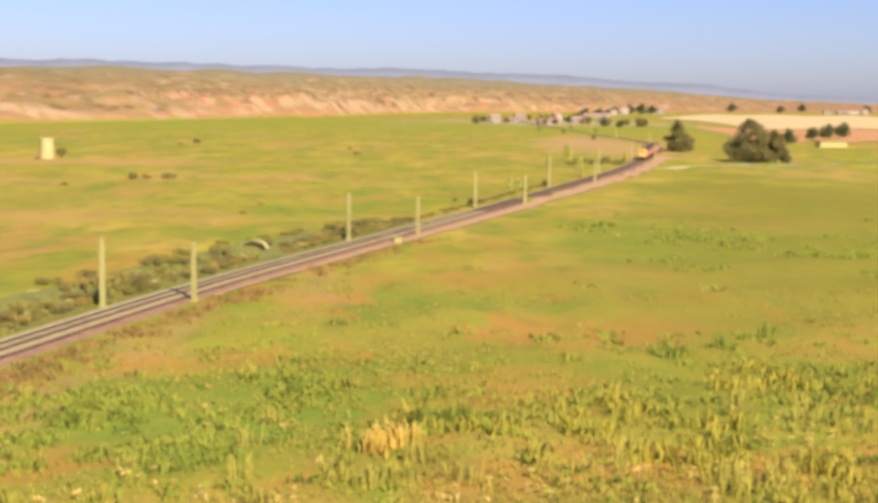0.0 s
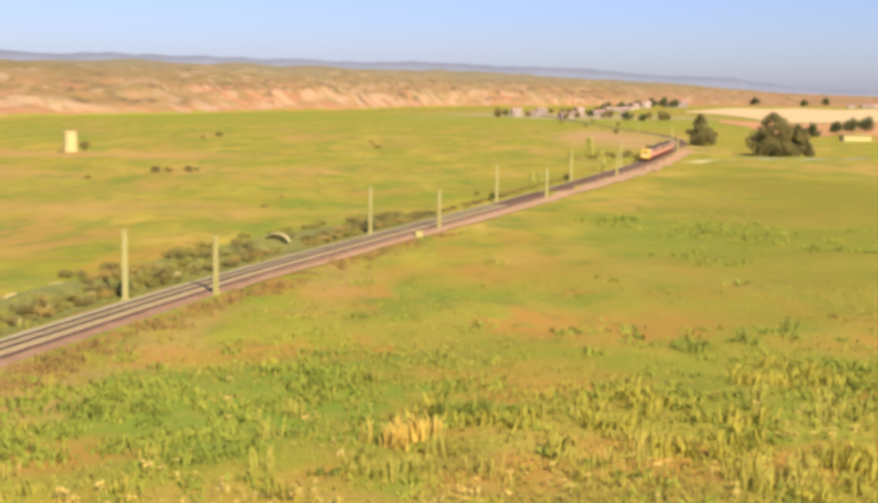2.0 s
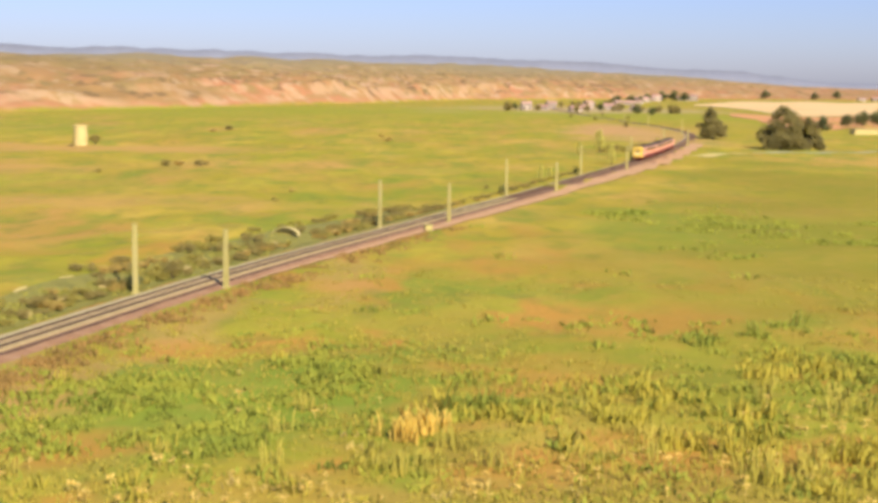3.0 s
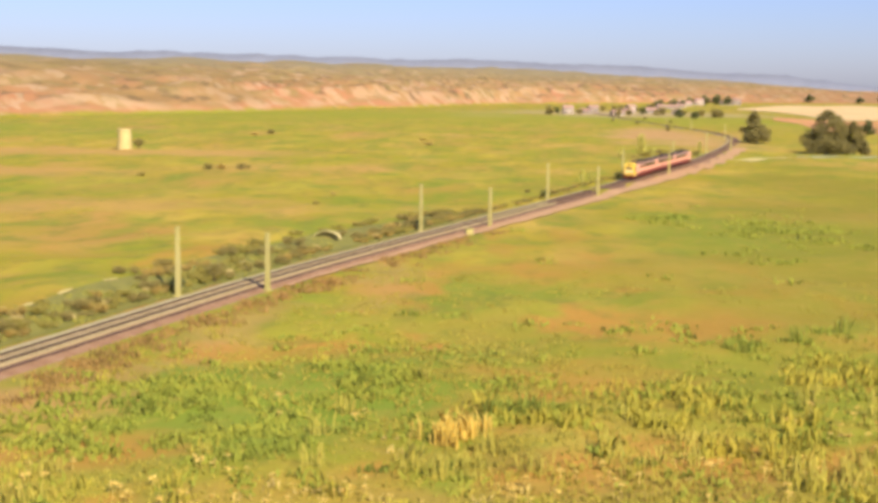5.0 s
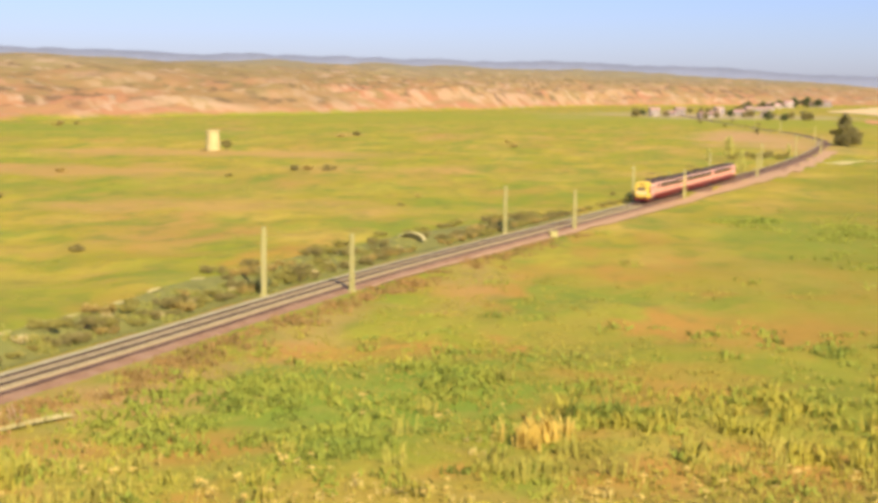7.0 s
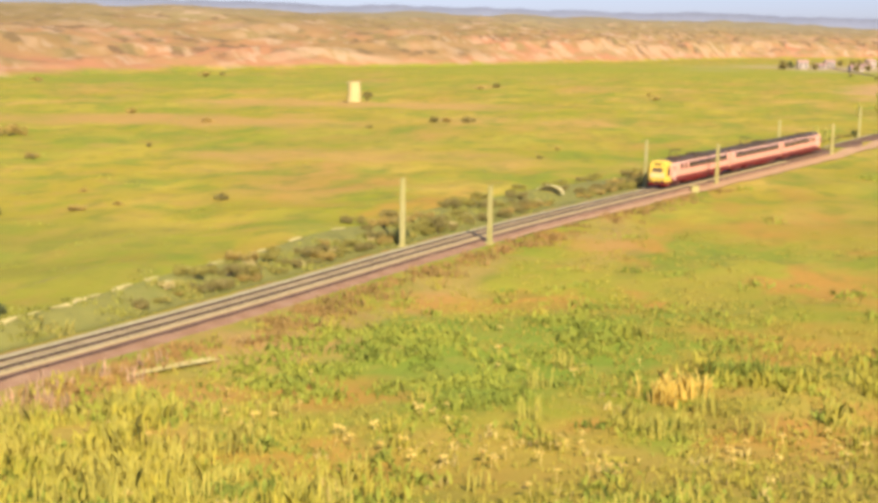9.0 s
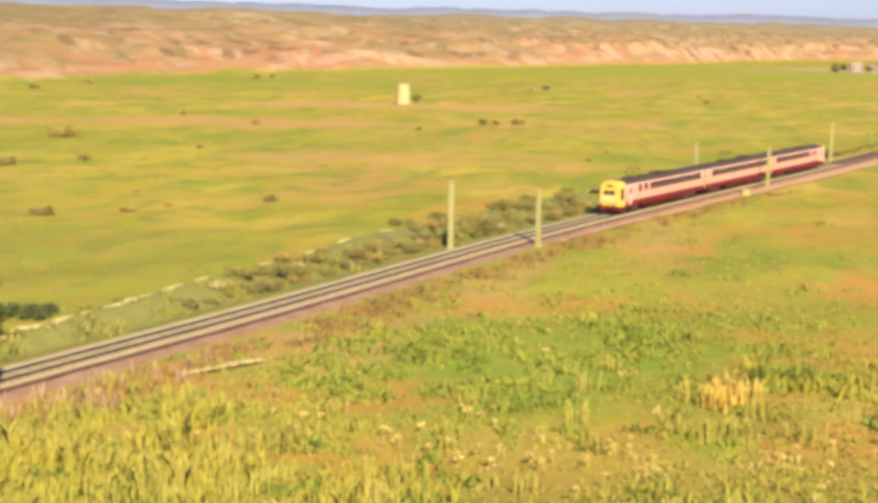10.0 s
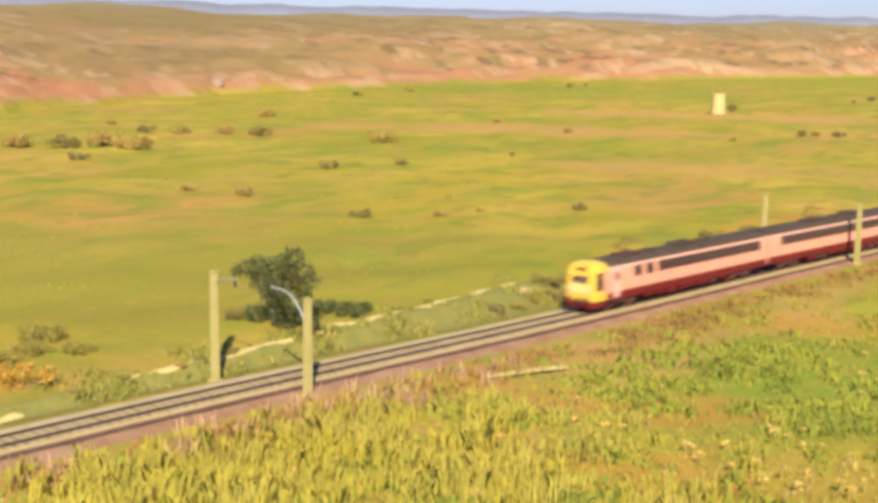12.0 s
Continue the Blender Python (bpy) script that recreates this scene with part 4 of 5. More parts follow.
def scatter(kinds, places, base, wide=1.0):
    """Copies of the kinds, each as wide as its place asks; base: the width built."""
    first = set()
    for i, (x, y, w) in enumerate(places):
        k = i % len(kinds)
        ob = kinds[k]
        if k in first:
            ob = copy_thing(ob, Matrix())
        first.add(k)
        put(ob, x, y, (i * 137) % 360, w * wide / base)


field_bushes = [build_bush("low brown scrub mound on the open meadow", 41 + i, 11, 2.6, 0.95, m, 1100, 0.09, "bushes on the meadow") for i, m in enumerate((M_LEAF_DRY, M_LEAF_SCRUB, M_LEAF_DRY))]
scatter(field_bushes, [(-196, 186, 5.6), (-188, 191, 5.2), (-184, 197, 6.0), (-176, 198, 5.8), (-168, 174, 3.0), (-236, 256, 3.3), (-227, 312, 4.6), (-205, 235, 3.6), (-198, 239, 3.2),
                       (-187, 241, 4.2), (-180, 245, 4.6), (-146, 244, 5.2), (-117, 201, 1.9), (-121, 184, 2.6), (-109, 145, 2.8), (-119, 145, 1.9), (-85, 136, 2.1), (-77, 142, 1.7), (-128, 302, 2.8), (-64, 155, 1.7)], 2.6, 1.55)
more_bushes = [build_bush("small brown tussock on the open meadow", 51 + i, 9, 2.6, 1.0, m, 900, 0.10, "bushes on the meadow") for i, m in enumerate((M_LEAF_SCRUB, M_LEAF_DRY))]
scatter(more_bushes, [(-299, 475, 5.4), (-307, 534, 6.5), (-287, 699, 5), (-282, 660, 8), (-87, 304, 2.1), (-32, 496, 3.8), (-76.5, 329, 4.2), (-73, 330, 4.0), (-68, 328, 4.2), (-74, 147, 1.5),
                      (-109, 229, 2.0), (-86, 160, 1.6), (-116, 199, 2.2), (-112, 564, 4.4), (-107, 581, 5.5), (-36, 530, 3.6), (-35, 233, 1.7), (-34, 250, 1.6), (3, 262, 1.5), (-165, 335, 4.2)], 2.6)

# the scrub between the line and the pale path
hedge = [build_bush("tangled brown-green roadside scrub behind the track", 61 + i, 13, 3.6, 1.15, m, 1700, 0.085, "scrub along the track") for i, m in enumerate((M_LEAF_OLIVE, M_LEAF_DRY, M_LEAF_SCRUB, M_LEAF_OLIVE, M_LEAF_SCRUB))]
# set at four mast feet, all but one added for dark marks beside masts
dark_bush = build_bush("dark rounded bush at the foot of a mast", 81, 7, 1.9, 2.3, M_LEAF_DARK, 520, 0.13, "dark bushes by the masts")
p, _ = on_line(449.5, -4.6)
put(dark_bush, p.x, p.y)
rng = random.Random(77)
rows = []
s = 178.0
while s < 350:
    c = float(crest(s)[0])
    thin = 0.45 if s < 208 else (0.75 if s < 222 else 1.0)
    p, _ = on_line(s, -rng.uniform(4.9, 5.8))
    if s > 216 or rng.random() < 0.25:
        rows.append((p.x, p.y, rng.uniform(1.6, 3.0) * thin))
    if s > 220:
        p, _ = on_line(s + rng.uniform(-1, 1), -rng.uniform(5.8, max(6.4, c - 0.8)))
        rows.append((p.x, p.y, rng.uniform(1.6, 3.2) * thin))
    if s > 255 and rng.random() < 0.5:
        p, _ = on_line(s, -c - rng.uniform(0, 2))
        rows.append((p.x, p.y, rng.uniform(1.8, 3.0)))
    s += rng.uniform(1.5, 3.2) / (1.0 if s > 208 else 0.6)
rows = [q for q in rows if math.hypot(q[0] + 23.5, q[1] - 169.5) > 4.6]     # the culvert's mouth stays open
scatter(hedge, rows, 3.2)
# kept low and flat for the dark blotch to the right of the olive
put(build_bush("low dark spreading clump beside the wild olive", 83, 26, 5.2, 1.2, M_LEAF_DARK, 2600, 0.10, ""), -51.0, 79.0, 20)
# taller olive thicket behind the line before the bend
thicket = [build_bush("olive-green thicket behind the track before the bend", 101 + i, 14, 5.0, 2.6, m, 1500, 0.16, "thicket before the bend") for i, m in enumerate((M_LEAF_OLIVE, M_LEAF_SCRUB))]
rows = [(43.5, 434, 4.2), (47, 438, 4.6), (50.5, 433, 4.0), (54, 440, 5.0), (57.5, 436, 4.0), (60.5, 443, 4.4), (49, 446, 4.6), (56, 449, 4.8)]
scatter(thicket, rows, 5.0)
rows = []
for i in range(34):
    p, _ = on_line(350 + i * 3.0 + 1.5 * noise.noise((i * 1.7, 3, 0)), -5.6 - 1.8 * noise.noise((i * 0.9, 7, 0)))
    rows.append((p.x, p.y, 1.9 + 1.2 * noise.noise((i * 2.3, 1, 5))))
for i, (x, y, w) in enumerate(rows):
    put(copy_thing(hedge[(1, 3, 2)[i % 3]], Matrix()), x, y, i * 83 % 360, w / 3.2)
p, _ = on_line(262.0, -4.6)
put(build_bush("tall rusty-brown bush behind the track beside a mast", 87, 12, 1.8, 2.7, M_LEAF_SCRUB, 1100, 0.10, ""), p.x, p.y)
dry_tuft = build_bush("pale dry tuft before the trackside scrub", 89, 8, 1.1, 0.8, M_TUFT, 420, 0.08, "dry tufts along the track")
for i, (q, off, w) in enumerate([(214, 5.0, 1.0), (219, 6.6, 1.3), (224, 5.1, 1.2), (231, 6.9, 1.2), (236, 5.0, 1.3), (243, 6.0, 1.1), (251, 6.4, 0.9), (266, 5.2, 1.3), (272, 6.4, 1.1), (281, 5.4, 1.2), (290, 6.2, 1.2), (306, 5.2, 1.3), (322, 5.6, 1.4), (336, 5.0, 1.3)]):
    p, _ = on_line(q, -off)
    put(dry_tuft if i == 0 else copy_thing(dry_tuft, Matrix()), p.x, p.y, i * 71 % 360, w * 0.8)
orange = build_bush("orange-blossomed broom bush beside the path", 71, 7, 3.4, 1.9, M_LEAF_ORANGE, 900, 0.12, "")
put(orange, -56.5, 53.5)
for x, y, w in ((-55.6, 73.0, 2.4), (-52.0, 74.6, 2.8), (-49.6, 72.2, 1.6), (-62, 57, 3.4), (-65, 63.5, 3.6), (-60.5, 62, 2.6), (-63, 60.5, 3.0)):
    put(copy_thing(hedge[0 if x < -57.5 else 2], Matrix()), x, y, x * 31 % 360, w / 3.2)

for q in (253.6, 320.0, 384.5):
    p, _ = on_line(q, -4.4)
    put(copy_thing(dark_bush, Matrix()), p.x, p.y, q * 7, 1.0)
rows = []
for i in range(128):
    q = 262 + i * 3
    u, _ = on_line(q, 3.5)
    v, _ = on_line(q, 4.2 + min(4.2, i * 0.06) + 0.8 * noise.noise((q * 0.11, 4, 0)))
    rows.append(((u.x, u.y), (v.x, v.y)))
strip("verge", rows, M_VERGE, "bare pinkish earth verge along the ballast", "verge", 0.15)

# the bank behind the track: a steep turf face, and a back that runs out into the meadow
def build_bank(name, steps, material, label):
    rows = []
    for i in range(251):
        q = 152 + i * 0.8
        c = float(crest(q)[0])
        row = []
        for k in range(steps + 1):
            u = k / steps
            off = 3.6 + (c - 3.6) * u if name == "bank_face" else c + 27 * u * u
            p, _ = on_line(q, -off)
            row.append((p.x, p.y))
        rows.append(row)
    xy = np.array(rows).reshape(-1, 2)
    z = land(xy[:, 0], xy[:, 1]) + 0.05
    n = steps + 1
    faces = [(n * i + j, n * i + j + 1, n * i + n + j + 1, n * i + n + j) for i in range(250) for j in range(steps)]
    return tagged(raw(name, [(x, y, h) for (x, y), h in zip(xy.tolist(), z.tolist())], faces, material, True), label, "grass bank", kind="structure")


build_bank("bank_face", 14, M_TURF, "rough olive-brown turf on the bank behind the track")
build_bank("bank_back", 18, M_GROUND, "ochre meadow falling away behind the bank")

# the pale path behind the scrub, broken by grass
pieces = [(171, 174, 4.2), (179, 196, 0), (194.5, 206, 0), (207, 213, 0), (214, 217, 0), (218.5, 220.5, 0), (222.5, 225.5, 0), (228, 230.5, 0), (235.5, 238, 0), (242, 244.5, 0), (250, 252.5, 0)]
for n, (a, b, off) in enumerate(pieces):
    rows = []
    k = int((b - a) / 0.4) + 3
    for i in range(k):
        q = a + (b - a) * i / (k - 1)
        w = max(0.04, 0.36 * math.sin(math.pi * (i + 0.3) / (k - 0.4)) ** 0.5 + 0.22 * noise.noise((q * 0.9, 2, 0)))
        o = -(off or float(crest(q)[0])) - 0.35 * noise.noise((q * 0.4, 5, 0))
        u, _ = on_line(q, o - w)
        v, _ = on_line(q, o + w)
        rows.append(((u.x, u.y), (v.x, v.y)))
    strip("path_%d" % (n + 1), rows, M_PATH, "worn pale earth showing along the crest of the bank", "path", 0.09)
rows = []
for i in range(24):
    q = 210 + i * 1.2
    w = max(0.03, 0.10 + 0.3 * noise.noise((q * 0.5, 8, 0)))
    u, _ = on_line(q, -15.5 - w)
    v, _ = on_line(q, -15.5 + w)
    rows.append(((u.x, u.y), (v.x, v.y)))
strip("ditch", rows, M_DITCH, "thin dark ditch along the edge of the meadow", "ditch", 0.05)
rows = []
for i in range(12):
    q = 198.5 + i * 0.55
    u, _ = on_line(q, 7.3 + 0.15 * i)
    v, _ = on_line(q, 8.2 + 0.15 * i)
    rows.append(((u.x, u.y), (v.x, v.y)))
strip("path_12", rows, M_PATH, "pale dry earth bank beside the ballast", "path", 0.22)
strip("gravel_apron", [((66 + i * 2.2, 408 + i * 3.2), (73 + i * 2.2, 405 + i * 3.2)) for i in range(9)], M_PATH, "pale gravel apron beside the track", "gravel", 0.10)


# ---------------------------------------------------------------- built things
def build_tower(x, y):
    t = thing("round_tower", "whitewashed round masonry tower alone on the meadow", "tower")
    bm = bmesh.new()
    tube(bm, [(0, 0, -0.5), (0, 0, 0.4), (0, 0, 5.8), (0, 0, 6.2)], [2.35, 2.3, 2.1, 2.1], 28)
    part("wall", bm, M_WHITEWASH, t)
    part("rim", tube(bmesh.new(), [(0, 0, 6.0), (0, 0, 6.4), (0, 0, 6.55)], [2.22, 2.22, 1.8], 28), M_WHITEWASH, t)
    return put(t, x, y, 160)


build_tower(-124.6, 416.5)
# added for a dark mark beside the tower, not a known bush
put(build_bush("dark bush added against the round tower", 91, 9, 3.4, 4.6, M_LEAF_SCRUB, 520, 0.26, ""), -120.7, 418.5)


def build_cabinet(x, y):
    c = thing("trackside_cabinet", "small pale concrete cabinet beside the ballast", "cabinet")
    part("body", box(bmesh.new(), -0.5, 0.5, -0.4, 0.4, -0.4, 0.85, 0.04), M_CONCRETE, c)
    part("lid", box(bmesh.new(), -0.58, 0.58, -0.48, 0.48, 0.82, 0.95, 0.03), M_CONCRETE, c)
    return put(c, x, y, 20)


build_cabinet(-6.0, 185.5)


def build_culvert(x, y, turn):
    """A low arch head of pale stones over a dark mouth."""
    c = thing("culvert", "low whitewashed arch of a culvert behind the track", "culvert")
    for i in range(11):
        a0, a1 = math.pi * i / 11 + 0.012, math.pi * (i + 1) / 11 - 0.012
        bm = bmesh.new()
        v = []
        for yy in (-0.45, 0.45):
            for r, a in ((1.73, a0), (1.87, a0), (1.87, a1), (1.73, a1)):
                v.append(bm.verts.new((math.cos(a) * r, yy, math.sin(a) * r * 0.58)))
        for f in ((0, 1, 2, 3), (7, 6, 5, 4), (0, 4, 5, 1), (1, 5, 6, 2), (2, 6, 7, 3), (3, 7, 4, 0)):
            bm.faces.new([v[k] for k in f])
        bmesh.ops.recalc_face_normals(bm, faces=bm.faces)
        part("stone", bm, M_LIME, c)
    bm = bmesh.new()
    back = [bm.verts.new((math.cos(math.pi * i / 11) * 1.7, 0.30, math.sin(math.pi * i / 11) * 0.98 - 0.02)) for i in range(12)]
    bm.faces.new(back)
    part("mouth", bm, M_LEAF_SCRUB, c, "dry scrub filling the mouth")
    return put(c, x, y, turn)


build_culvert(-24.3, 171.5, -10)


def build_house(w, d, h, pitch, seed):
    r = random.Random(seed)
    house = thing("house", "pale rendered village house with a tiled roof", "house", group="village houses")
    body = part("wall", box(bmesh.new(), -w / 2, w / 2, -d / 2, d / 2, -0.5, h), M_WALL, house)
    bm = bmesh.new()
    e, th = 0.4, 0.25
    p = [(-w / 2 - e, -d / 2 - e, h - 0.1), (w / 2 + e, -d / 2 - e, h - 0.1), (w / 2 + e, 0, h + pitch), (-w / 2 - e, 0, h + pitch), (w / 2 + e, d / 2 + e, h - 0.1), (-w / 2 - e, d / 2 + e, h - 0.1)]
    top = [bm.verts.new((a, b, c + th)) for a, b, c in p]
    low = [bm.verts.new(q) for q in p]
    for f in ((0, 1, 2, 3), (3, 2, 4, 5)):
        bm.faces.new([top[k] for k in f])
        bm.faces.new([low[k] for k in reversed(f)])
    for a, b in ((0, 1), (1, 2), (2, 4), (4, 5), (5, 3), (3, 0)):
        bm.faces.new((top[a], low[a], low[b], top[b]))
    bmesh.ops.recalc_face_normals(bm, faces=bm.faces)
    part("roof", bm, M_TILE, house)
    for x in (-w / 2 + 0.02, w / 2 - 0.02):
        g = bmesh.new()
        low = [g.verts.new(q) for q in ((x - 0.1, -d / 2, h - 0.05), (x - 0.1, d / 2, h - 0.05), (x - 0.1, 0, h + pitch))]
        high = [g.verts.new(v.co + Vector((0.2, 0, 0))) for v in low]
        g.faces.new(low[::-1])
        g.faces.new(high)
        for k in range(3):
            g.faces.new((low[k], low[(k + 1) % 3], high[(k + 1) % 3], high[k]))
        part("gable", g, M_WALL, house)
    n = max(2, int(w / 3.2))
    for i in range(n):
        x = -w / 2 + w * (i + 0.5) / n
        for z in ([1.0] if h < 4 else [1.0, 3.7]):
            part("window", box(bmesh.new(), x - 0.5, x + 0.5, -d / 2 - 0.03, -d / 2 + 0.1, z, z + 1.3), M_GLASS_DARK, house)
    part("door", box(bmesh.new(), -w / 2 + 1.0, -w / 2 + 2.0, -d / 2 - 0.05, -d / 2 + 0.1, -0.2, 2.1), M_BARK, house)
    return house


kinds = [build_house(11, 8, 3.2, 1.8, 1), build_house(9, 8, 6.0, 1.7, 2), build_house(16, 9, 3.6, 1.9, 3)]
first = set()
for i, (x, y, k, turn) in enumerate([(50, 1224, 1, 10), (66, 1236, 0, -20), (92, 1175, 0, 15), (123, 1400, 1, 30), (140, 1330, 2, -15), (108, 1270, 0, 40), (78, 1300, 1, 5), (165, 1500, 1, 20),
                                     (200, 1700, 2, 10), (230, 1850, 2, -20), (300, 2280, 2, 0), (318, 2290, 1, 12), (270, 2120, 2, 30), (385, 2420, 2, -8), (405, 2430, 1, 0), (900, 2960, 2, 0),
                                     (930, 2980, 2, 10), (960, 2990, 1, 0), (860, 2940, 0, 0), (155, 1260, 0, 60), (-349, 445, 0, 30)]):
    ob = kinds[k]
    if k in first:
        ob = copy_thing(ob, Matrix())
    first.add(k)
    put(ob, x, y, turn, (1.0 if x > 0 else 0.4) if y < 2000 else 1.5)


def build_shed(x, y, turn):
    s = thing("shed", "long low white shed on the plain", "shed")
    part("wall", box(bmesh.new(), -7, 7, -3, 3, -0.4, 2.4, 0.05), M_WHITEWASH, s)
    part("roof", box(bmesh.new(), -7.4, 7.4, -3.4, 3.4, 2.4, 2.65, 0.05), M_WHITEWASH, s)
    part("door", box(bmesh.new(), -1.2, 1.2, -3.04, -2.9, -0.2, 2.1), M_WHITEWASH, s)
    return put(s, x, y, turn)


build_shed(193, 650, 8)


# ---------------------------------------------------------------- grass and weeds of the near slope
def blades(name, label, seed, count, near, far, az, tuft, height, width, material, patchy=None, spread=0.25, lean=0.28, side=1, gap=14, widest=0.6):
    """Tufts of bent blades; more of them close by."""
    r = np.random.default_rng(seed)
    d = near * (far / near) ** r.random(count)
    a = np.radians(az[0] + (az[1] - az[0]) * r.random(count))
    x, y = -np.sin(a) * d, np.cos(a) * d
    keep = np.array([patchy(u, v) for u, v in zip(x, y)]) > r.random(count) if patchy else np.ones(count, bool)
    dd = np.hypot(x[:, None] - LINE_XY[None, 20:200, 0], y[:, None] - LINE_XY[None, 20:200, 1]).min(1)
    right = (x + 50.3) * 0.96 - (y - 46) * 0.28 > 0
    keep &= (dd > (4.9 if side > 0 else gap)) & (right if side > 0 else ~right)
    x, y = x[keep], y[keep]
    z = land(x, y)
    n = len(x)
    x, y, z = (np.repeat(q, tuft) for q in (x, y, z))
    big = np.repeat(0.6 + 0.8 * r.random(n), tuft)
    m = len(x)
    x, y = x + r.normal(0, spread, m), y + r.normal(0, spread, m)
    h = height * big * (0.6 + 0.6 * r.random(m))
    th = r.random(m) * math.tau
    lx, ly = np.cos(th) * h * lean * r.random(m), np.sin(th) * h * lean * r.random(m)
    ph = r.random(m) * math.pi
    wx, wy = np.cos(ph) * width, np.sin(ph) * width
    v = np.empty((m, 5, 3))
    v[:, 0] = np.stack([x - wx * 0.6, y - wy * 0.6, z - 0.1], 1)
    v[:, 1] = np.stack([x + wx * 0.6, y + wy * 0.6, z - 0.1], 1)
    v[:, 2] = np.stack([x + lx * 0.4 + wx, y + ly * 0.4 + wy, z + h * widest], 1)
    v[:, 3] = np.stack([x + lx, y + ly, z + h], 1)
    v[:, 4] = np.stack([x + lx * 0.4 - wx, y + ly * 0.4 - wy, z + h * widest], 1)
    me = bpy.data.meshes.new(name)
    me.vertices.add(m * 5)
    me.vertices.foreach_set("co", v.ravel())
    me.loops.add(m * 5)
    me.loops.foreach_set("vertex_index", np.arange(m * 5))
    me.polygons.add(m)
    me.polygons.foreach_set("loop_start", np.arange(m) * 5)
    me.update(calc_edges=True)
    me.materials.append(material)
    return tagged(new(name, me), label, "grass", kind="stuff")


def growth(places, scale, lo, hi, seed, least=0.0):
    """How thickly a plant grows: clumped by noise, thick about the places (x, y, radius)."""
    def f(x, y):
        k = noise.noise((x * scale + seed, y * scale - seed, seed * 0.37)) * 0.5 + 0.5
        c = min(1, max(0, (k - lo) / (hi - lo)))
        g = max((math.exp(-((x - u) ** 2 + (y - v) ** 2) / (r * r)) for u, v, r in places), default=1.0)
        return c * max(g, least)
    return f


straw_places = [(-31, 59, 6), (-31, 50, 9), (-26, 57, 4), (-38, 46, 9), (-36, 55, 6), (-27, 49, 6), (-3, 69, 2.6), (-1, 70, 2), (8, 72, 3), (17, 68, 2.5), (24, 82, 3)]
green_places = [(-21, 77, 7), (-16, 88, 8), (-9, 94, 7), (-23, 82, 7), (-14, 83, 8), (-7, 90, 7), (-30, 66, 6), (-26, 75, 7), (-14, 74, 5), (1, 81, 4), (12, 87, 5), (25, 104, 7), (28, 92, 7)]
tall_places = [(-33, 54, 10), (-38, 47, 10), (-27, 50, 8), (20, 64, 3.5), (1, 81, 3), (12, 86, 4), (16, 76, 3), (26, 95, 5), (24, 72, 3.5), (6, 70, 2.5)]
blades("straw_grass", "tall dry yellow grass on the slope", 1, 5600, 42, 96, (-24, 52), 15, 1.05, 0.040, M_STRAW, growth(straw_places, 0.30, 0.45, 0.64, 3, 0.012), 0.36, 0.55, widest=0.78)
blades("tall_grass", "rank yellow-green grass among the straw", 6, 8000, 42, 110, (-24, 52), 13, 0.85, 0.06, M_LEAF_YELLOW, growth(tall_places, 0.35, 0.44, 0.60, 13, 0.015), 0.38, 0.6, widest=0.7)
blades("green_weeds", "rank green weeds on the slope", 2, 9000, 42, 120, (-24, 52), 16, 0.40, 0.10, M_WEED, growth(green_places, 0.16, 0.38, 0.62, 8, 0.06), 0.55, 1.3)
blades("leafy_weeds", "darker leafy weeds in clumps", 7, 2000, 46, 120, (-24, 50), 22, 0.38, 0.10, M_LEAF_GREEN, growth(green_places + tall_places, 0.3, 0.52, 0.70, 28, 0.10), 0.5, 1.2)
blades("meadow_grass", "short ochre meadow grass", 3, 9000, 44, 150, (-22, 52), 8, 0.24, 0.07, M_MEADOW, growth([], 0.05, 0.25, 0.7, 15), 0.45, 1.0)
blades("scrub_weeds", "green scrubby weeds across the meadow", 4, 7000, 110, 260, (-20, 10), 14, 0.45, 0.13, M_WEED, growth([(33, 215, 12), (45, 198, 14), (52, 172, 14), (70, 190, 18)], 0.12, 0.46, 0.66, 21, 0.015), 0.9, 1.2)
blades("far_tussocks", "dull tussocks over the far meadow", 8, 1800, 110, 420, (-14, 52), 9, 0.18, 0.09, M_FIELD_GREEN, growth([], 0.06, 0.48, 0.72, 51), 0.8, 1.2, -1)
bank_places = []
for q in range(180, 300, 8):
    p, _ = on_line(q, -4.6 - 0.35 * (float(crest(q)[0]) - 4.6))
    bank_places.append((p.x, p.y, 2.4))
blades("bank_grass", "rough olive grass on the bank behind the track", 10, 16000, 62, 175, (4, 46), 12, 0.34, 0.08, M_BANK, growth(bank_places, 0.3, 0.30, 0.55, 61), 0.4, 0.9, -1, 4.1)
blades("bank_weeds", "darker weeds on the bank behind the track", 11, 9000, 62, 175, (4, 46), 14, 0.36, 0.09, M_LEAF_OLIVE, growth(bank_places, 0.3, 0.50, 0.66, 66), 0.45, 1.0, -1, 4.1)
blades("dock_stalks", "pinkish-brown dry stalks at the foot of the ballast", 12, 2600, 50, 90, (22, 52), 9, 0.9, 0.05, M_DOCK, growth([(-44, 60, 4), (-46.5, 52, 4), (-41, 66, 4), (-38, 72, 4), (-48, 46, 4)], 0.5, 0.42, 0.6, 44), 0.25, 0.4)
blades("seed_stalks", "dry pale seed stalks among the grass", 5, 700, 44, 90, (-20, 50), 8, 0.40, 0.075, M_FLOWER, growth([(-8, 61, 9), (-9, 75, 3), (-10, 75, 3), (-14, 66, 5), (4, 66, 5), (-5, 66, 4)], 0.5, 0.50, 0.66, 30, 0.02), 0.3, 0.8)



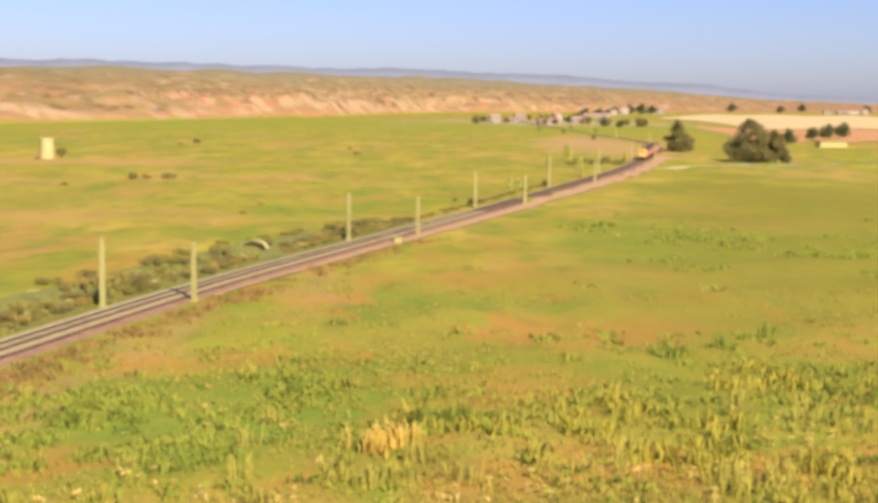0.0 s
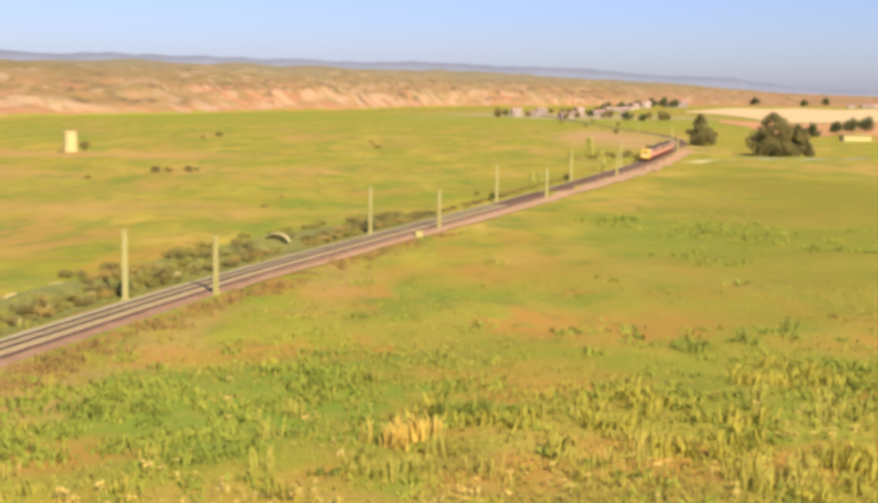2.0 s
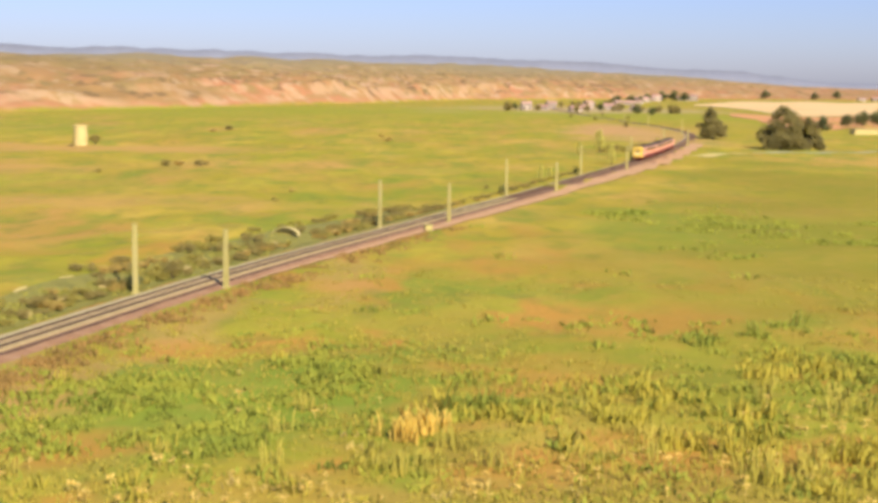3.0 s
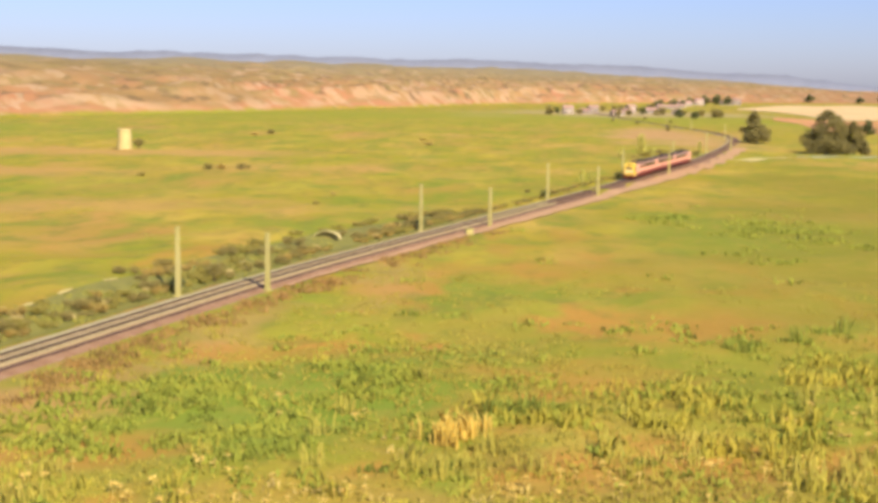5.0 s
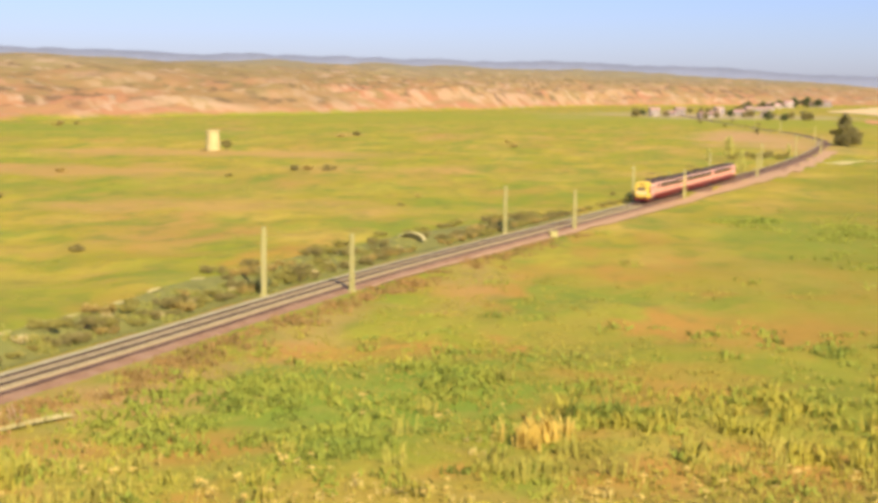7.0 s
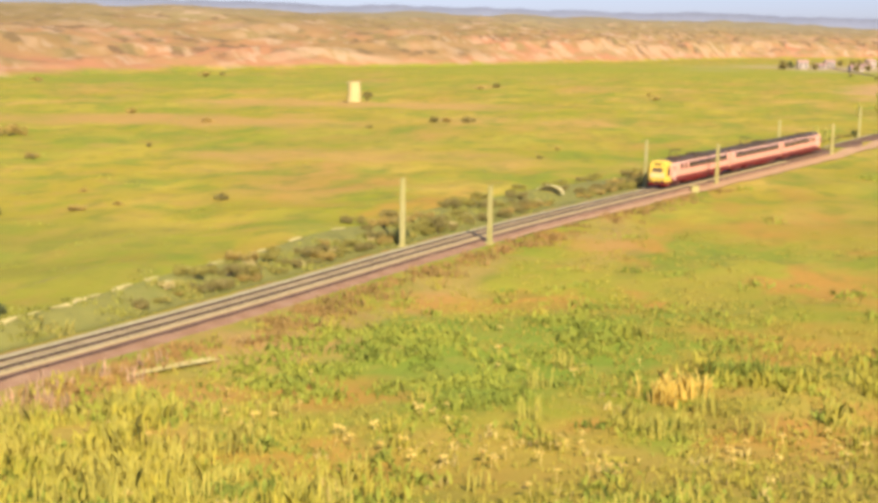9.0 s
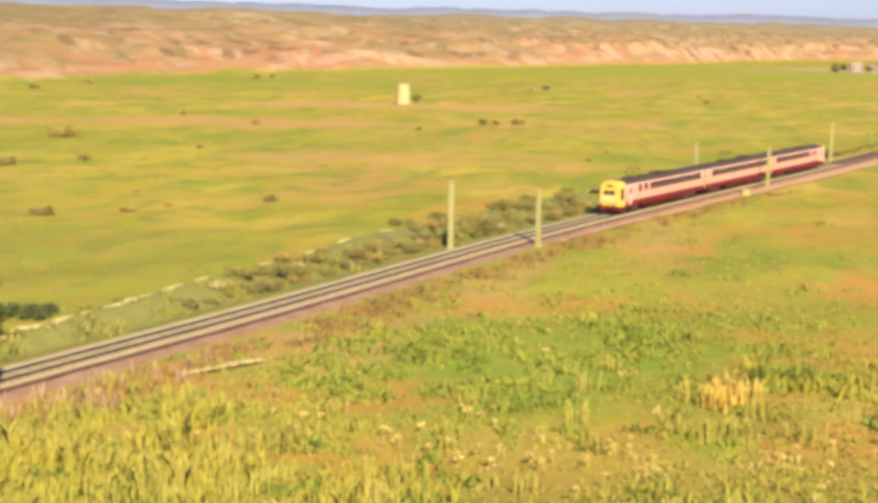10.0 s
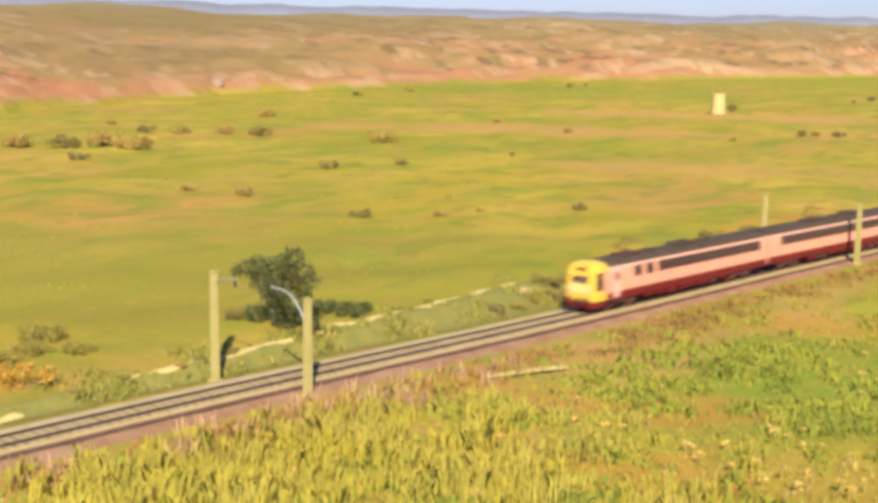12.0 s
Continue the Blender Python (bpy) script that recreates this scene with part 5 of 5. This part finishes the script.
def flower_heads(name, label, seed, count, near, far, az, height, radius, material, patchy):
    """Loose domed heads of small florets on thin bent stalks."""
    r = random.Random(seed)
    verts, faces = [], []
    for _ in range(count):
        d, a = near * (far / near) ** r.random(), radians(r.uniform(*az))
        x, y = -math.sin(a) * d, math.cos(a) * d
        if patchy(x, y) < r.random() or line_near(x, y)[1] < 5.5:
            continue
        h, q = height * r.uniform(0.6, 1.25), radius * r.uniform(0.6, 1.3)
        z = land_at(x, y)
        tx, ty = x + r.gauss(0, 0.12), y + r.gauss(0, 0.12)
        i = len(verts)
        verts += [(x - 0.02, y, z - 0.05), (x + 0.02, y, z - 0.05), (tx + 0.015, ty, z + h), (tx - 0.015, ty, z + h)]
        faces.append((i, i + 1, i + 2, i + 3))
        for _ in range(r.randint(9, 16)):
            u, p = q * math.sqrt(r.random()), r.uniform(0, math.tau)
            c = Vector((tx + u * math.cos(p), ty + u * math.sin(p), z + h + (q * q - u * u) / q * 0.45))
            e, f = Vector((r.gauss(0, 1), r.gauss(0, 1), r.gauss(0, 0.5))).normalized(), Vector((r.gauss(0, 1), r.gauss(0, 1), r.gauss(0, 0.5))).normalized()
            w = q * r.uniform(0.32, 0.55)
            i = len(verts)
            verts += [tuple(c - e * w), tuple(c - f * w), tuple(c + e * w), tuple(c + f * w)]
            faces.append((i, i + 1, i + 2, i + 3))
    return tagged(raw(name, verts, faces, material), label, "wildflowers", kind="stuff")


M_RUSTY = tone("rusty_weeds", [(0.30, 0.205, 0.060), (0.50, 0.285, 0.085)], 0.15, rough=0.8, island=0.25, bump=0, thin=0.45, tips=0.5)
M_UMBEL = tone("cream_umbels", [(0.750, 0.550, 0.138), (0.900, 0.675, 0.188)], 0.3, island=0.15, bump=0, thin=0.45, tips=0.6)
verge_places = []
for q in range(150, 330, 5):
    p, _ = on_line(q, 6.2 + 0.7 * noise.noise((q * 0.13, 2, 2)))
    verge_places.append((p.x, p.y, 2.0))
blades("verge_weeds", "rusty brown weeds along the foot of the ballast", 13, 30000, 60, 190, (0, 52), 12, 0.40, 0.07, M_RUSTY, growth(verge_places, 0.22, 0.32, 0.52, 71), 0.45, 0.9)
flower_heads("umbel_flowers", "cream-headed umbel flowers standing in the rough grass", 17, 5200, 46, 100, (-24, 50), 0.5, 0.21, M_UMBEL,
             growth([(-11, 82, 1.5), (-14.3, 68, 2.2), (-12.8, 65.7, 2.5), (-9.3, 60.1, 2.6), (-5.9, 57.8, 2.6), (-8, 62, 3), (-17, 62, 3), (4, 66, 4), (14, 70, 4), (22, 78, 4), (-24, 64, 3)], 0.6, 0.40, 0.60, 33, 0.012))

M_GOLD = tone("golden_grass", [(0.66, 0.47, 0.085), (0.86, 0.62, 0.13)], 0.3, rough=0.8, island=0.15, bump=0, thin=0.45, tips=0.5)
blades("golden_grass", "stand of golden dry grass on the slope", 21, 300, 72.5, 79, (0.2, 4.0), 12, 1.1, 0.045, M_GOLD, growth([(-3.5, 74.7, 0.75), (-2.3, 75.9, 0.6), (-1.3, 76.6, 0.35), (-4.9, 75.6, 0.3)], 1, -3, -2, 1), 0.22, 0.45, widest=0.78)
blades("tall_weeds", "tall dark green weeds standing above the grass", 22, 600, 79, 124, (-16, 0.6), 12, 1.15, 0.07, M_LEAF_GREEN, growth([(0.8, 81.0, 1.1), (1.6, 82.0, 0.8), (-0.1, 82.6, 0.7), (25.3, 103, 0.8), (24.0, 107, 0.7), (18.5, 104, 0.7), (28, 112, 0.9)], 1, -3, -2, 1), 0.35, 0.5)
blades("yellow_weeds", "yellow-green leafy weeds in bloom", 23, 900, 70, 110, (-16, 1), 15, 0.95, 0.08, M_LEAF_YELLOW, growth([(3.3, 77.0, 0.9), (4.6, 78.4, 0.8), (8.5, 79, 1.2), (9.8, 77.5, 1.0), (13, 84, 1.2), (17, 80, 1.2), (24.5, 101, 1.2), (21, 92, 1.4), (15.6, 72, 1.0), (12, 73.5, 0.9)], 1, -3, -2, 1), 0.3, 0.6)

# ---------------------------------------------------------------- sleepers
sleeper = bmesh.new()
box(sleeper, -0.12, 0.12, -1.22, 1.22, -0.16, -0.03)
sleeper_mesh = mesh_of("sleeper", sleeper, M_SLEEPER)
for i in range(290):
    p, h = on_line(158 + i * 0.62)
    o = new("sleeper", sleeper_mesh)
    o.parent = track
    o.matrix_basis = pose(p.x, p.y, 0, 0, 0, h)


# ---------------------------------------------------------------- what moves
RUN_BY = [(0.0, 602.0), (1.0, 574.5), (2.0, 543.0), (4.5, 456.0), (6.5, 391.3), (9.5, 298.8), (10.5, 267.6), (11.5, 235.0), (12.0, 217.8)]   # seconds, the nose's metres along the line


def motions():
    for n, car in enumerate((lead, middle, rear)):
        rows = []
        for i in range(25):
            t = i * 0.5
            mid = float(np.interp(t, *zip(*RUN_BY))) + CAR / 2 + n * (CAR + GAP)
            a, _ = on_line(mid - 8.5)
            b, _ = on_line(mid + 8.5)
            rows.append((t, pose((a.x + b.x) / 2, (a.y + b.y) / 2, 0.10, 0, 0, math.degrees(math.atan2(a.y - b.y, a.x - b.x)))))
        walk(car, rows)


motions()
